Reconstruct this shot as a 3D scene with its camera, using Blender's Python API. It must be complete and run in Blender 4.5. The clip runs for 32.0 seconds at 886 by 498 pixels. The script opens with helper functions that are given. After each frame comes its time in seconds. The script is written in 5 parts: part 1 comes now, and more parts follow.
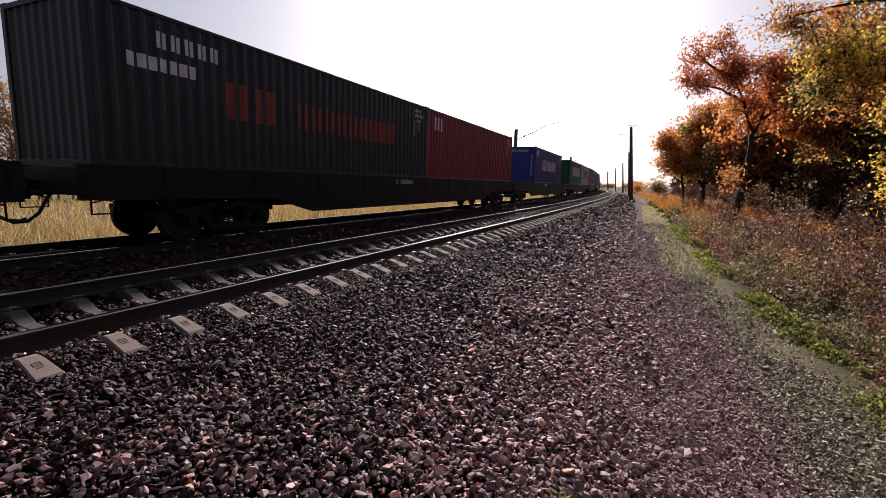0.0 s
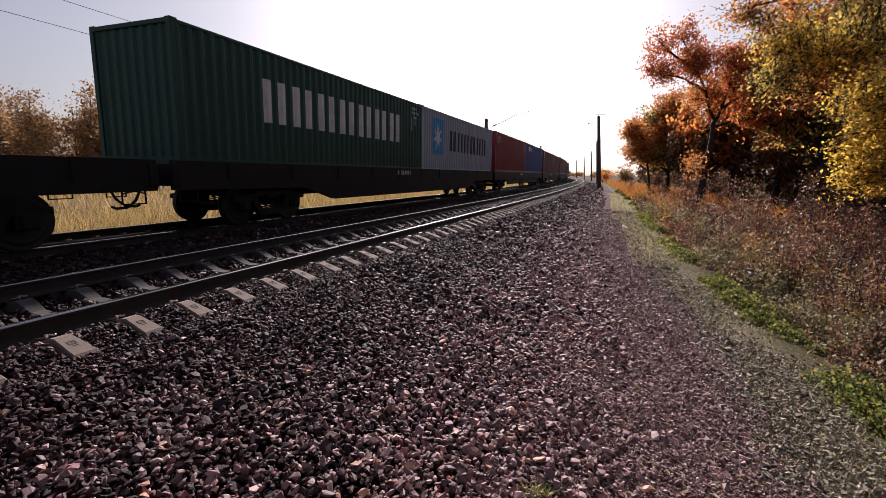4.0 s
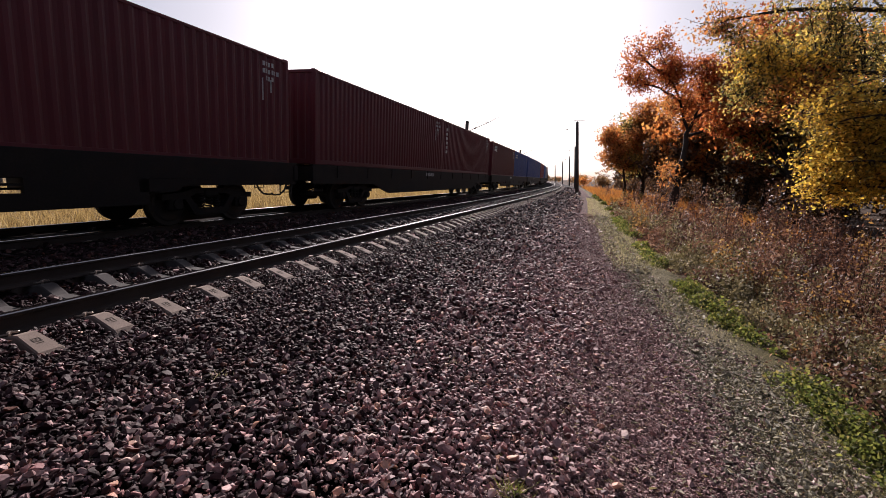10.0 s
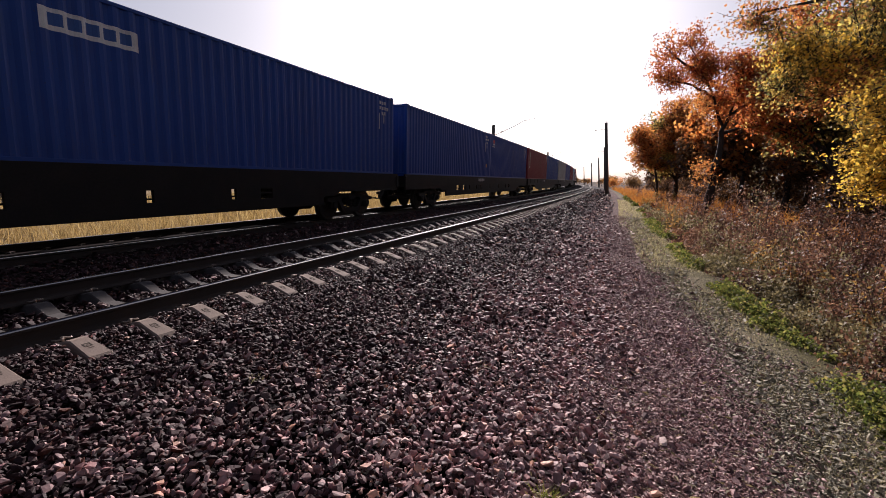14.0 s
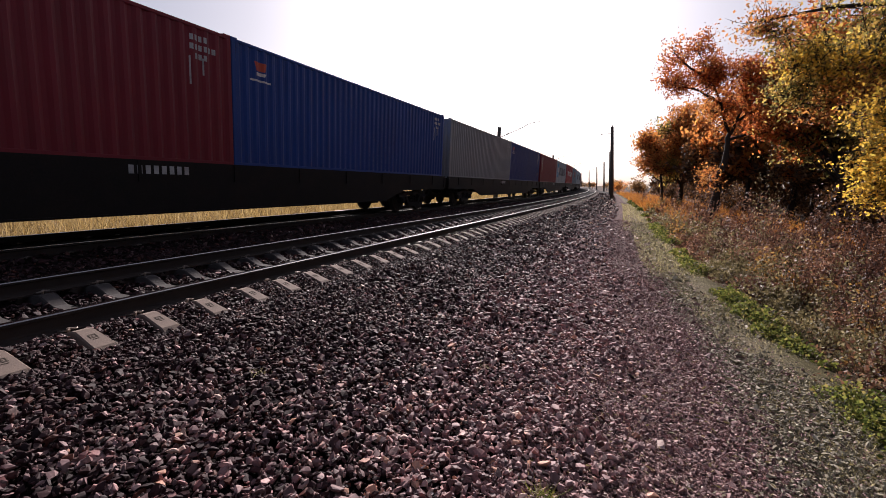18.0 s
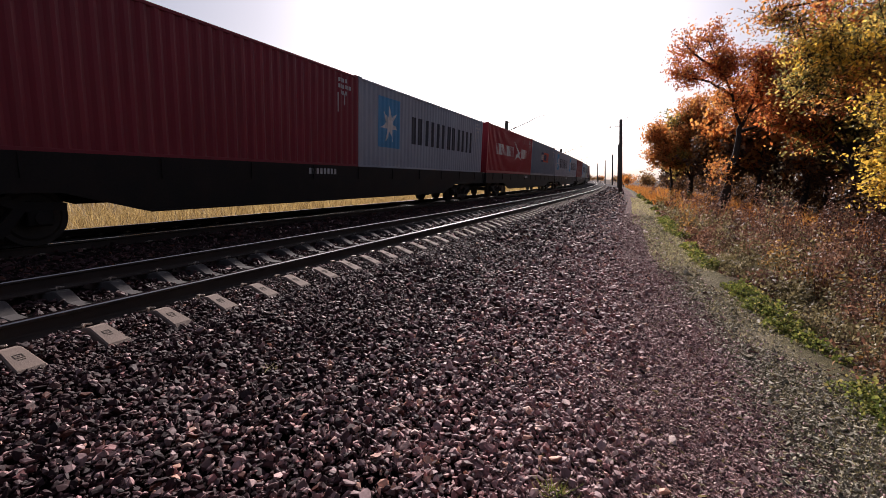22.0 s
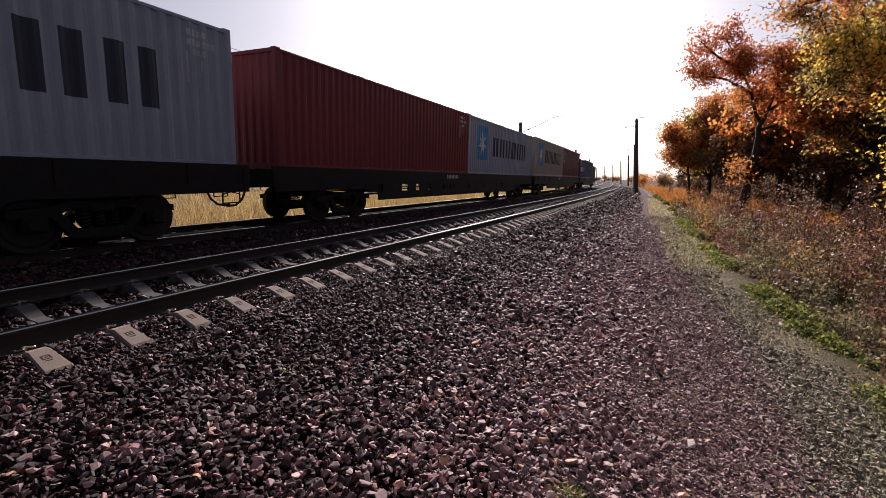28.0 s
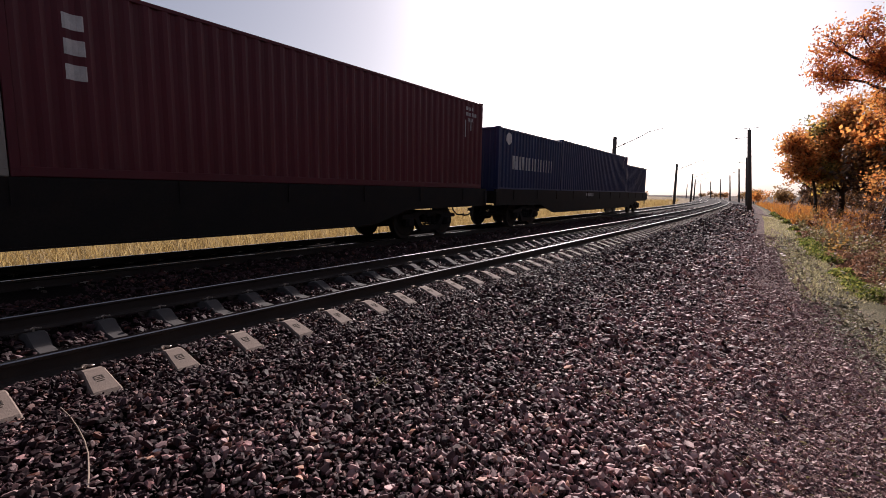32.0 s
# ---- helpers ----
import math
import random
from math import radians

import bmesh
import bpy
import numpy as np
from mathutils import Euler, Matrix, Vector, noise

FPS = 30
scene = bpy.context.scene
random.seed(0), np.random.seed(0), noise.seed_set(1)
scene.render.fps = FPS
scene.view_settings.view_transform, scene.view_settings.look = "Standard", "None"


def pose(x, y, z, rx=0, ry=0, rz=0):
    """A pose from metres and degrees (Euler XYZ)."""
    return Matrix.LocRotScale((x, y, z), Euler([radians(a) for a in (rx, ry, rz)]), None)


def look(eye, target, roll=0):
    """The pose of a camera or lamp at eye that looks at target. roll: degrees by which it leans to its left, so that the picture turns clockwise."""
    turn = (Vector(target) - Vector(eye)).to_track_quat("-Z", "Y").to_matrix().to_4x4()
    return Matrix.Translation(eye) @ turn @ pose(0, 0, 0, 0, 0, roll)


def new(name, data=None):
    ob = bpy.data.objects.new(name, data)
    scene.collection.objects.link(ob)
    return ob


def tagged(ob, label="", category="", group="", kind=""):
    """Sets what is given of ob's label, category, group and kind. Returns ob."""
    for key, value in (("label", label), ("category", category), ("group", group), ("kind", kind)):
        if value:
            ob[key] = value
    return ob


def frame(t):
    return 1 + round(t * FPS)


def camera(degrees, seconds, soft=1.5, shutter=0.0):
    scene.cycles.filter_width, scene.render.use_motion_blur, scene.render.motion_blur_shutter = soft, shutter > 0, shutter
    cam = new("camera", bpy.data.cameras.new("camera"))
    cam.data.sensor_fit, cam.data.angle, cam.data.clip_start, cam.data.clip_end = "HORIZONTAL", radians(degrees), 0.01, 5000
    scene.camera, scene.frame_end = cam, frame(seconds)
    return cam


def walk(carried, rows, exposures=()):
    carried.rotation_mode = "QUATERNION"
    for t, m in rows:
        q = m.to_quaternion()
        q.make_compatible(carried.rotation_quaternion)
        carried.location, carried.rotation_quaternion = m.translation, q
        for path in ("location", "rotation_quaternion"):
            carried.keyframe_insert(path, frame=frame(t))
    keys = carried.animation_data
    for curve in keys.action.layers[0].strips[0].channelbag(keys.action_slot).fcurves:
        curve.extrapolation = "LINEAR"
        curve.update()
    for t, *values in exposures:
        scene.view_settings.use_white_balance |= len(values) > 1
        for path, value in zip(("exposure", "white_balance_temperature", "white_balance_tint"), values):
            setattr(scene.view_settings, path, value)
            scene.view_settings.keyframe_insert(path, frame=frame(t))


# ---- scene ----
cam = camera(88.84, 32.0, soft=0.75)
# seconds, eye x, y, z, yaw, pitch, roll: a hand-held camera that stands on the path beside the track
EYE_ROWS = [
    (0.0, 5.393, -0.027, 1.521, 25.37, -8.53, 1.73),
    (0.5, 5.402, 0.030, 1.517, 22.24, -9.82, 2.40),
    (1.0, 5.412, 0.042, 1.516, 20.29, -9.96, 1.91),
    (1.5, 5.413, 0.057, 1.512, 19.51, -8.68, 1.34),
    (2.0, 5.415, 0.058, 1.514, 20.91, -9.66, 0.48),
    (2.5, 5.407, 0.042, 1.519, 22.49, -10.19, 0.59),
    (4.5, 5.396, 0.056, 1.510, 21.17, -9.66, 1.82),
    (5.0, 5.387, 0.057, 1.514, 20.19, -10.09, 2.31),
    (5.5, 5.382, 0.054, 1.514, 19.42, -10.23, 2.05),
    (6.0, 5.390, 0.051, 1.514, 18.69, -10.05, 2.16),
    (6.5, 5.401, 0.049, 1.514, 18.61, -9.59, 1.44),
    (7.0, 5.410, 0.045, 1.512, 19.22, -9.68, 1.26),
    (7.5, 5.416, 0.041, 1.515, 20.51, -9.28, 1.11),
    (8.0, 5.404, 0.037, 1.515, 20.90, -8.70, 2.31),
    (8.5, 5.395, 0.036, 1.520, 20.90, -8.71, 1.95),
    (9.0, 5.398, 0.033, 1.518, 20.02, -9.38, 2.28),
    (9.5, 5.409, 0.029, 1.512, 19.23, -9.38, 2.88),
    (10.0, 5.412, 0.023, 1.512, 19.15, -9.41, 2.64),
    (10.5, 5.409, 0.029, 1.513, 19.54, -9.52, 1.52),
    (11.0, 5.417, 0.021, 1.515, 20.23, -8.76, 0.89),
    (11.5, 5.423, 0.010, 1.515, 20.85, -8.68, 0.96),
    (12.0, 5.425, 0.006, 1.516, 20.59, -8.22, 0.44),
    (12.5, 5.416, 0.001, 1.515, 22.71, -8.35, 1.34),
    (13.0, 5.408, 0.008, 1.512, 22.36, -8.88, 1.58),
    (13.5, 5.406, 0.008, 1.511, 22.61, -8.87, 1.42),
    (15.5, 5.398, 0.008, 1.512, 23.19, -9.18, 0.74),
    (16.0, 5.405, -0.006, 1.516, 24.27, -8.41, 0.85),
    (16.5, 5.402, -0.011, 1.506, 24.95, -9.29, 1.16),
    (17.0, 5.403, -0.014, 1.513, 24.78, -9.26, 1.18),
    (17.5, 5.417, -0.015, 1.511, 23.58, -8.40, 1.52),
    (18.0, 5.421, -0.017, 1.504, 23.19, -8.81, 2.37),
    (18.5, 5.415, -0.014, 1.506, 23.59, -9.07, 2.42),
    (19.0, 5.413, -0.025, 1.510, 25.13, -8.53, 2.28),
    (19.5, 5.414, -0.026, 1.512, 24.76, -8.53, 1.73),
    (20.0, 5.419, -0.026, 1.510, 24.33, -8.71, 2.03),
    (20.5, 5.418, -0.026, 1.510, 24.11, -8.81, 2.17),
    (21.0, 5.414, -0.020, 1.509, 24.12, -9.29, 1.76),
    (21.5, 5.409, -0.015, 1.509, 24.27, -9.59, 1.88),
    (22.0, 5.403, -0.016, 1.507, 24.12, -9.51, 1.96),
    (22.5, 5.404, -0.013, 1.507, 24.05, -9.73, 1.82),
    (23.0, 5.406, -0.017, 1.506, 24.69, -9.68, 1.71),
    (23.5, 5.409, -0.021, 1.506, 25.46, -9.50, 1.26),
    (24.0, 5.400, -0.026, 1.509, 26.73, -10.30, 1.56),
    (24.5, 5.402, -0.030, 1.509, 26.83, -9.78, 1.32),
    (25.0, 5.402, -0.028, 1.511, 26.25, -9.70, 1.56),
    (25.5, 5.404, -0.026, 1.509, 25.61, -9.19, 1.64),
    (27.5, 5.412, -0.034, 1.511, 25.73, -9.01, 1.69),
    (28.0, 5.407, -0.029, 1.508, 25.95, -9.28, 1.39),
    (28.5, 5.406, -0.025, 1.509, 25.82, -9.32, 1.05),
    (29.0, 5.403, -0.026, 1.509, 25.88, -9.23, 1.36),
    (29.5, 5.403, -0.028, 1.511, 26.20, -9.19, 1.35),
    (30.0, 5.403, -0.036, 1.511, 27.45, -9.28, 1.11),
    (30.5, 5.406, -0.046, 1.517, 29.39, -8.73, 0.78),
    (31.0, 5.403, -0.056, 1.515, 31.60, -8.14, 0.65),
    (31.5, 5.398, -0.058, 1.516, 33.99, -7.92, 0.91),
    (32.0, 5.371, -0.056, 1.525, 37.03, -7.31, 0.89),
]
walk(cam, [(t, pose(x, y, z, 90 + p, 0, w) @ pose(0, 0, 0, 0, 0, r)) for t, x, y, z, w, p, r in EYE_ROWS],
     exposures=[(0.0, 0.36, 6150, 22), (32.0, 0.36, 6150, 22)])

# ---- light ----
SUN_EL, SUN_AZ = 28.0, 20.0          # degrees above the horizon, degrees left of the track's heading
world = bpy.data.worlds.new("sky")
scene.world = world
world.use_nodes = True
wn = world.node_tree.nodes
sky = wn.new("ShaderNodeTexSky")
sky.sky_type, sky.sun_disc = "NISHITA", False
sky.sun_elevation, sky.sun_rotation = radians(SUN_EL), radians(-SUN_AZ)
sky.air_density, sky.dust_density, sky.ozone_density = 1.0, 2.2, 1.0
wn["Background"].inputs[1].default_value = 0.062
pale = wn.new("ShaderNodeHueSaturation")          # thin haze: the sky's colours are washed out
pale.inputs["Saturation"].default_value = 0.5
world.node_tree.links.new(sky.outputs[0], pale.inputs["Color"])
world.node_tree.links.new(pale.outputs[0], wn["Background"].inputs[0])
sun = new("sun", bpy.data.lights.new("sun", "SUN"))
sun.data.energy, sun.data.angle, sun.data.color = 5.0, radians(0.6), (1.0, 0.90, 0.78)
sun.matrix_basis = look((0, 0, 0), (math.sin(radians(SUN_AZ)) * math.cos(radians(SUN_EL)),
                                    -math.cos(radians(SUN_AZ)) * math.cos(radians(SUN_EL)), -math.sin(radians(SUN_EL))))

# ---- plan: both tracks bend to the left round one centre ----
RADIUS, FAR = 1225.0, -4.43           # near track's radius; the far track's centre beside the near one
PITCH, PHASE = 0.5808, 2.17         # sleeper spacing and the place of one sleeper
HEAD, HEAD_FAR = 0.20, 0.12          # rail tops


def at(s, off, z=0.0):
    """A place s metres along the near track and off metres to its right."""
    a = s / RADIUS
    return Vector((-RADIUS + (RADIUS + off) * math.cos(a), (RADIUS + off) * math.sin(a), z))


def track_pose(s, off, z=0.0, turn=0.0):
    p = at(s, off, z)
    return pose(p.x, p.y, p.z, 0, 0, math.degrees(s / RADIUS) + turn)


def at_many(s, off, z):
    a = s / RADIUS
    return np.stack([-RADIUS + (RADIUS + off) * np.cos(a), (RADIUS + off) * np.sin(a), z], -1)


# the cross-section by its own marks: bed, ballast slope, gravel path, turf, slope and wood; heights and, below, their places beside the near track
PROFILE = [(-700, -2.4), (-60, -2.1), (-25, -1.1), (-11, -0.75), (-8.4, -0.65), (-6.9, -0.13), (-6.4, -0.04), (-2.9, -0.04), (-2.1, -0.06), (-1.4, -0.05), (0.86, -0.07), (1.0, 0.05), (1.10, 0.05),
           (1.34, -0.025), (1.8, -0.075), (2.5, -0.14), (4.1, -0.285), (4.5, -0.31), (5.4, -0.33), (6.3, -0.42), (8.0, -0.75), (12, -0.9), (30, -0.9), (3000, -0.9)]
MARKS_AT, MARKS_OFF = [-700, 0.8, 1.0, 1.1, 1.34, 2.5, 3.7, 4.5, 5.4, 6.3, 8.0, 12, 30, 3000], [-700, 0.8, 1.12, 1.24, 1.58, 3.22, 4.73, 5.65, 6.70, 7.72, 9.7, 14.4, 35, 3000]


def drift(s):
    """Path and slope draw nearer to the track further along."""
    return np.interp(s, [4.0, 6.0, 8.6, 12.3, 19.6, 26.4, 44.0, 58.0], [0.0, -0.08, -0.36, -0.72, -0.97, -1.2, -1.45, -1.8])


def across(off, s):
    """The mark of the cross-section at s metres along and off metres beside the track."""
    return np.interp(off - drift(s) * np.clip((off - 2.4) / 2.8, 0, 1), MARKS_OFF, MARKS_AT)


def off_at(mark, s):
    """Metres beside the track at which a mark of the cross-section lies."""
    u, d = np.interp(mark, MARKS_AT, MARKS_OFF), drift(s)
    return np.where(u + d > 5.2, u + d, np.where(u > 2.4, (u - 2.4 * d / 2.8) / (1 - d / 2.8), u))


def ground_z(off, s):
    return np.interp(across(off, s), [p[0] for p in PROFILE], [p[1] for p in PROFILE])


# ---- materials ----
def material(name):
    m = bpy.data.materials.new(name)
    m.use_nodes = True
    nt = m.node_tree
    return m, nt, nt.nodes["Principled BSDF"]


def node(nt, kind, **props):
    n = nt.nodes.new(kind)
    for k, v in props.items():
        if k in n.inputs:
            n.inputs[k].default_value = v
    return n


def ramp(nt, fac, stops):
    r = nt.nodes.new("ShaderNodeValToRGB")
    el = r.color_ramp.elements
    el[0].position, el[0].color = stops[0][0], (*stops[0][1], 1)
    el[1].position, el[1].color = stops[-1][0], (*stops[-1][1], 1)
    for p, c in stops[1:-1]:
        e = el.new(p)
        e.color = (*c, 1)
    nt.links.new(fac, r.inputs[0])
    return r.outputs[0]


def noise_tex(nt, scale, detail=4.0, rough=0.55, coord="Object"):
    tc = nt.nodes.new("ShaderNodeTexCoord")
    n = node(nt, "ShaderNodeTexNoise", Scale=scale, Detail=detail, Roughness=rough)
    nt.links.new(tc.outputs[coord], n.inputs["Vector"])
    return n.outputs["Fac"]


def mix(nt, fac, a, b, blend="MIX"):
    m = nt.nodes.new("ShaderNodeMix")
    m.data_type, m.blend_type = "RGBA", blend
    for sock, v in ((m.inputs[0], fac), (m.inputs[6], a), (m.inputs[7], b)):
        if isinstance(v, (int, float)):
            sock.default_value = v
        elif isinstance(v, tuple):
            sock.default_value = (*v, 1)
        else:
            nt.links.new(v, sock)
    return m.outputs[2]


def bump(nt, bsdf, height, strength, distance):
    b = node(nt, "ShaderNodeBump", Strength=strength, Distance=distance)
    nt.links.new(height, b.inputs["Height"])
    nt.links.new(b.outputs[0], bsdf.inputs["Normal"])


def random_of(nt, island=False):
    if island:
        return nt.nodes.new("ShaderNodeNewGeometry").outputs["Random Per Island"]
    return nt.nodes.new("ShaderNodeObjectInfo").outputs["Random"]


def worn(name, base, rough=0.55, metal=0.0, dirt=(0.05, 0.04, 0.035), amount=0.5, scale=3.0, grain=60.0, relief=0.15):
    """Paint, steel or concrete with grime in large patches and a fine grain."""
    m, nt, b = material(name)
    big, fine = noise_tex(nt, scale, 5, 0.65), noise_tex(nt, grain, 3)
    col = mix(nt, ramp(nt, big, [(0.42, (0, 0, 0)), (0.75, (amount,) * 3)]), base, dirt)
    col = mix(nt, 0.35, col, ramp(nt, fine, [(0.3, (0.45,) * 3), (0.7, (1, 1, 1))]), "MULTIPLY")
    nt.links.new(col, b.inputs["Base Color"])
    b.inputs["Roughness"].default_value, b.inputs["Metallic"].default_value = rough, metal
    bump(nt, b, fine, relief, 0.01)
    return m


def leafy(name, stops, gloss=0.6, through_part=0.68):
    """Leaves and blades: each its own tint, light shines through them."""
    m, nt, b = material(name)
    col = ramp(nt, random_of(nt, True), stops)
    big = noise_tex(nt, 0.35, 3)
    col = mix(nt, 0.6, col, ramp(nt, big, [(0.3, (0.8, 0.72, 0.7)), (0.7, (1.25, 1.2, 1.1))]), "MULTIPLY")
    nt.links.new(col, b.inputs["Base Color"])
    b.inputs["Roughness"].default_value = gloss
    t = nt.nodes.new("ShaderNodeBsdfTranslucent")
    glow = mix(nt, 1.0, col, (1.45, 1.4, 1.2), "MULTIPLY")          # a leaf lets more light through than it throws back
    nt.links.new(glow, t.inputs[0])
    ms = node(nt, "ShaderNodeMixShader", Fac=through_part)
    nt.links.new(b.outputs[0], ms.inputs[1])
    nt.links.new(t.outputs[0], ms.inputs[2])
    nt.links.new(ms.outputs[0], nt.nodes["Material Output"].inputs[0])
    return m


def stone_material(name, stops, rough=0.75):
    m, nt, b = material(name)
    col = ramp(nt, random_of(nt, True), stops)
    fine = noise_tex(nt, 45, 4)
    col = mix(nt, 0.6, col, ramp(nt, fine, [(0.3, (0.5,) * 3), (0.7, (1.1,) * 3)]), "MULTIPLY")
    nt.links.new(col, b.inputs["Base Color"])
    b.inputs["Roughness"].default_value = rough
    b.inputs["Specular IOR Level"].default_value = 0.3
    bump(nt, b, fine, 0.35, 0.008)
    return m


BALLAST_STOPS = [(0.0, (0.119, 0.074, 0.073)), (0.35, (0.271, 0.168, 0.167)), (0.6, (0.411, 0.267, 0.261)), (0.8, (0.363, 0.162, 0.156)),
                 (0.92, (0.651, 0.455, 0.428)), (0.97, (0.736, 0.384, 0.252)), (1.0, (0.775, 0.695, 0.652))]
STONE = stone_material("crushed_stone", BALLAST_STOPS, 0.62)
# rust stain, with the shade between the tracks put into the colour too
SHADED_RUST_STONE = stone_material("rust_and_shade_stone", [(0.0, (0.016, 0.006, 0.007)), (0.45, (0.033, 0.012, 0.015)), (0.75, (0.056, 0.020, 0.021)), (0.9, (0.076, 0.039, 0.042)), (0.96, (0.116, 0.032, 0.017)), (1.0, (0.121, 0.073, 0.070))], 0.7)
GRIT = stone_material("path_gravel", [(0.0, (0.142, 0.084, 0.083)), (0.5, (0.343, 0.210, 0.204)), (0.85, (0.544, 0.352, 0.329)), (1.0, (0.800, 0.641, 0.569))], 0.7)
PALE_GRIT = stone_material("mossy_grit", [(0.0, (0.123, 0.109, 0.072)), (0.5, (0.283, 0.254, 0.176)), (0.85, (0.443, 0.410, 0.297)), (1.0, (0.618, 0.573, 0.460))], 0.75)
CONCRETE = worn("sleeper_concrete", (0.25, 0.19, 0.155), 0.9, amount=0.45, scale=2.2, grain=90, relief=0.3)


def darken_middle():
    """The sleepers are darker and bluer between the rails."""
    nt = CONCRETE.node_tree
    b = nt.nodes["Principled BSDF"]
    tc = nt.nodes.new("ShaderNodeTexCoord")
    sep = nt.nodes.new("ShaderNodeSeparateXYZ")
    nt.links.new(tc.outputs["Object"], sep.inputs[0])
    mr = nt.nodes.new("ShaderNodeMapRange")
    mr.inputs[1].default_value, mr.inputs[2].default_value = 0.75, 0.95
    ab = nt.nodes.new("ShaderNodeMath")
    ab.operation = "ABSOLUTE"
    nt.links.new(sep.outputs[0], ab.inputs[0])
    nt.links.new(ab.outputs[0], mr.inputs[0])
    old = b.inputs["Base Color"].links[0].from_socket
    nt.links.new(mix(nt, 1.0, old, ramp(nt, mr.outputs[0], [(0.0, (0.24, 0.28, 0.34)), (1.0, (1, 1, 1))]), "MULTIPLY"), b.inputs["Base Color"])


darken_middle()
RAIL_RUST = worn("rail_rust", (0.032, 0.021, 0.017), 0.85, 0.0, scale=4, grain=80)
RAIL_TOP = worn("rail_running_face", (0.42, 0.41, 0.41), 0.2, 1.0, amount=0.25, grain=200, relief=0.02)
CLIP = worn("rusty_spring_steel", (0.45, 0.38, 0.33), 0.45, 0.7, grain=120)
FRAME_STEEL = worn("wagon_steel", (0.020, 0.018, 0.018), 0.65, 0.1, dirt=(0.035, 0.027, 0.022), scale=1.5, grain=25)
FRAME_STEEL.node_tree.nodes["Principled BSDF"].inputs["Specular IOR Level"].default_value = 0.12
WHEEL_STEEL = worn("wheel_steel", (0.03, 0.025, 0.022), 0.6, 0.3, grain=30)
RUBBER = worn("hose_rubber", (0.02, 0.02, 0.02), 0.6)
POLE_CONC = worn("pole_concrete", (0.10, 0.085, 0.075), 0.9, amount=0.6, scale=0.8, grain=30)
INSULATOR = worn("glazed_insulator", (0.18, 0.10, 0.07), 0.25)
WIRE = worn("wire_metal", (0.07, 0.065, 0.06), 0.5, 0.7)
BARK = worn("bark", (0.036, 0.027, 0.022), 0.95, dirt=(0.02, 0.015, 0.012), scale=6, grain=22, relief=0.8)
MARK_GRIME = worn("grime_in_the_mark", (0.10, 0.075, 0.055), 0.9)
WHITE_MARK = worn("white_lettering", (0.75, 0.74, 0.72), 0.6, amount=0.35)


def ground_material():
    """One sheet: ballast bed coloured near-black for the shade between stones, gravel path, litter and dry field, told
    apart by the distance from the track.
    """
    m, nt, b = material("ground")
    uv = nt.nodes.new("ShaderNodeUVMap")
    sep = nt.nodes.new("ShaderNodeSeparateXYZ")
    nt.links.new(uv.outputs[0], sep.inputs[0])
    wob = noise_tex(nt, 1.2, 5)
    add = nt.nodes.new("ShaderNodeMath")
    add.operation = "MULTIPLY_ADD"
    nt.links.new(wob, add.inputs[0])
    add.inputs[1].default_value = 0.9
    nt.links.new(sep.outputs[0], add.inputs[2])
    mr = nt.nodes.new("ShaderNodeMapRange")
    mr.inputs[1].default_value, mr.inputs[2].default_value = -20, 20
    nt.links.new(add.outputs[0], mr.inputs[0])

    def pos(off):
        return (off + 0.45 + 20) / 40
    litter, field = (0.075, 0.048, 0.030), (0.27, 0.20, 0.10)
    # near-black bed: the shade in the gaps between stones, put into the colour
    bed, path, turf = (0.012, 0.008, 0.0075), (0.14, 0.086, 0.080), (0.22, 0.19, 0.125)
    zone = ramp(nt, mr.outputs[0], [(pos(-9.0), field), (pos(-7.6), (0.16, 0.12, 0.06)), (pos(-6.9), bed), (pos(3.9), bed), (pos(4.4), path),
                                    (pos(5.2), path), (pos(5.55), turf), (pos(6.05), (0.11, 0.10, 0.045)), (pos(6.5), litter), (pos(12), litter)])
    fine, mid = noise_tex(nt, 110, 6, 0.75), noise_tex(nt, 9, 6, 0.7)
    col = mix(nt, 0.85, zone, ramp(nt, fine, [(0.36, (0.2,) * 3), (0.52, (0.85,) * 3), (0.66, (2.0,) * 3)]), "MULTIPLY")
    col = mix(nt, 0.6, col, ramp(nt, mid, [(0.3, (0.6,) * 3), (0.7, (1.2,) * 3)]), "MULTIPLY")
    tc = nt.nodes.new("ShaderNodeTexCoord")
    cells = node(nt, "ShaderNodeTexVoronoi", Scale=120.0)
    nt.links.new(tc.outputs["Object"], cells.inputs["Vector"])
    grey = nt.nodes.new("ShaderNodeSeparateColor")
    nt.links.new(cells.outputs["Color"], grey.inputs[0])
    col = mix(nt, 0.7, col, ramp(nt, grey.outputs[0], [(0.0, (0.35,) * 3), (0.6, (0.95,) * 3), (1.0, (1.8, 1.7, 1.6))]), "MULTIPLY")
    nt.links.new(col, b.inputs["Base Color"])
    b.inputs["Roughness"].default_value = 0.95
    b.inputs["Specular IOR Level"].default_value = 0.1
    bump(nt, b, cells.outputs["Distance"], 0.6, -0.01)
    return m


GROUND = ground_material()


# ---- mesh helpers ----
def mesh_of(name, verts, faces, mats, smooth=False, slots=None):
    me = bpy.data.meshes.new(name)
    me.from_pydata([tuple(v) for v in verts], [], [tuple(f) for f in faces])
    for m in mats if isinstance(mats, (list, tuple)) else [mats]:
        me.materials.append(m)
    if slots is not None:
        me.polygons.foreach_set("material_index", np.asarray(slots, np.int32))
    if smooth:
        me.polygons.foreach_set("use_smooth", np.ones(len(me.polygons), bool))
    me.update()
    return me


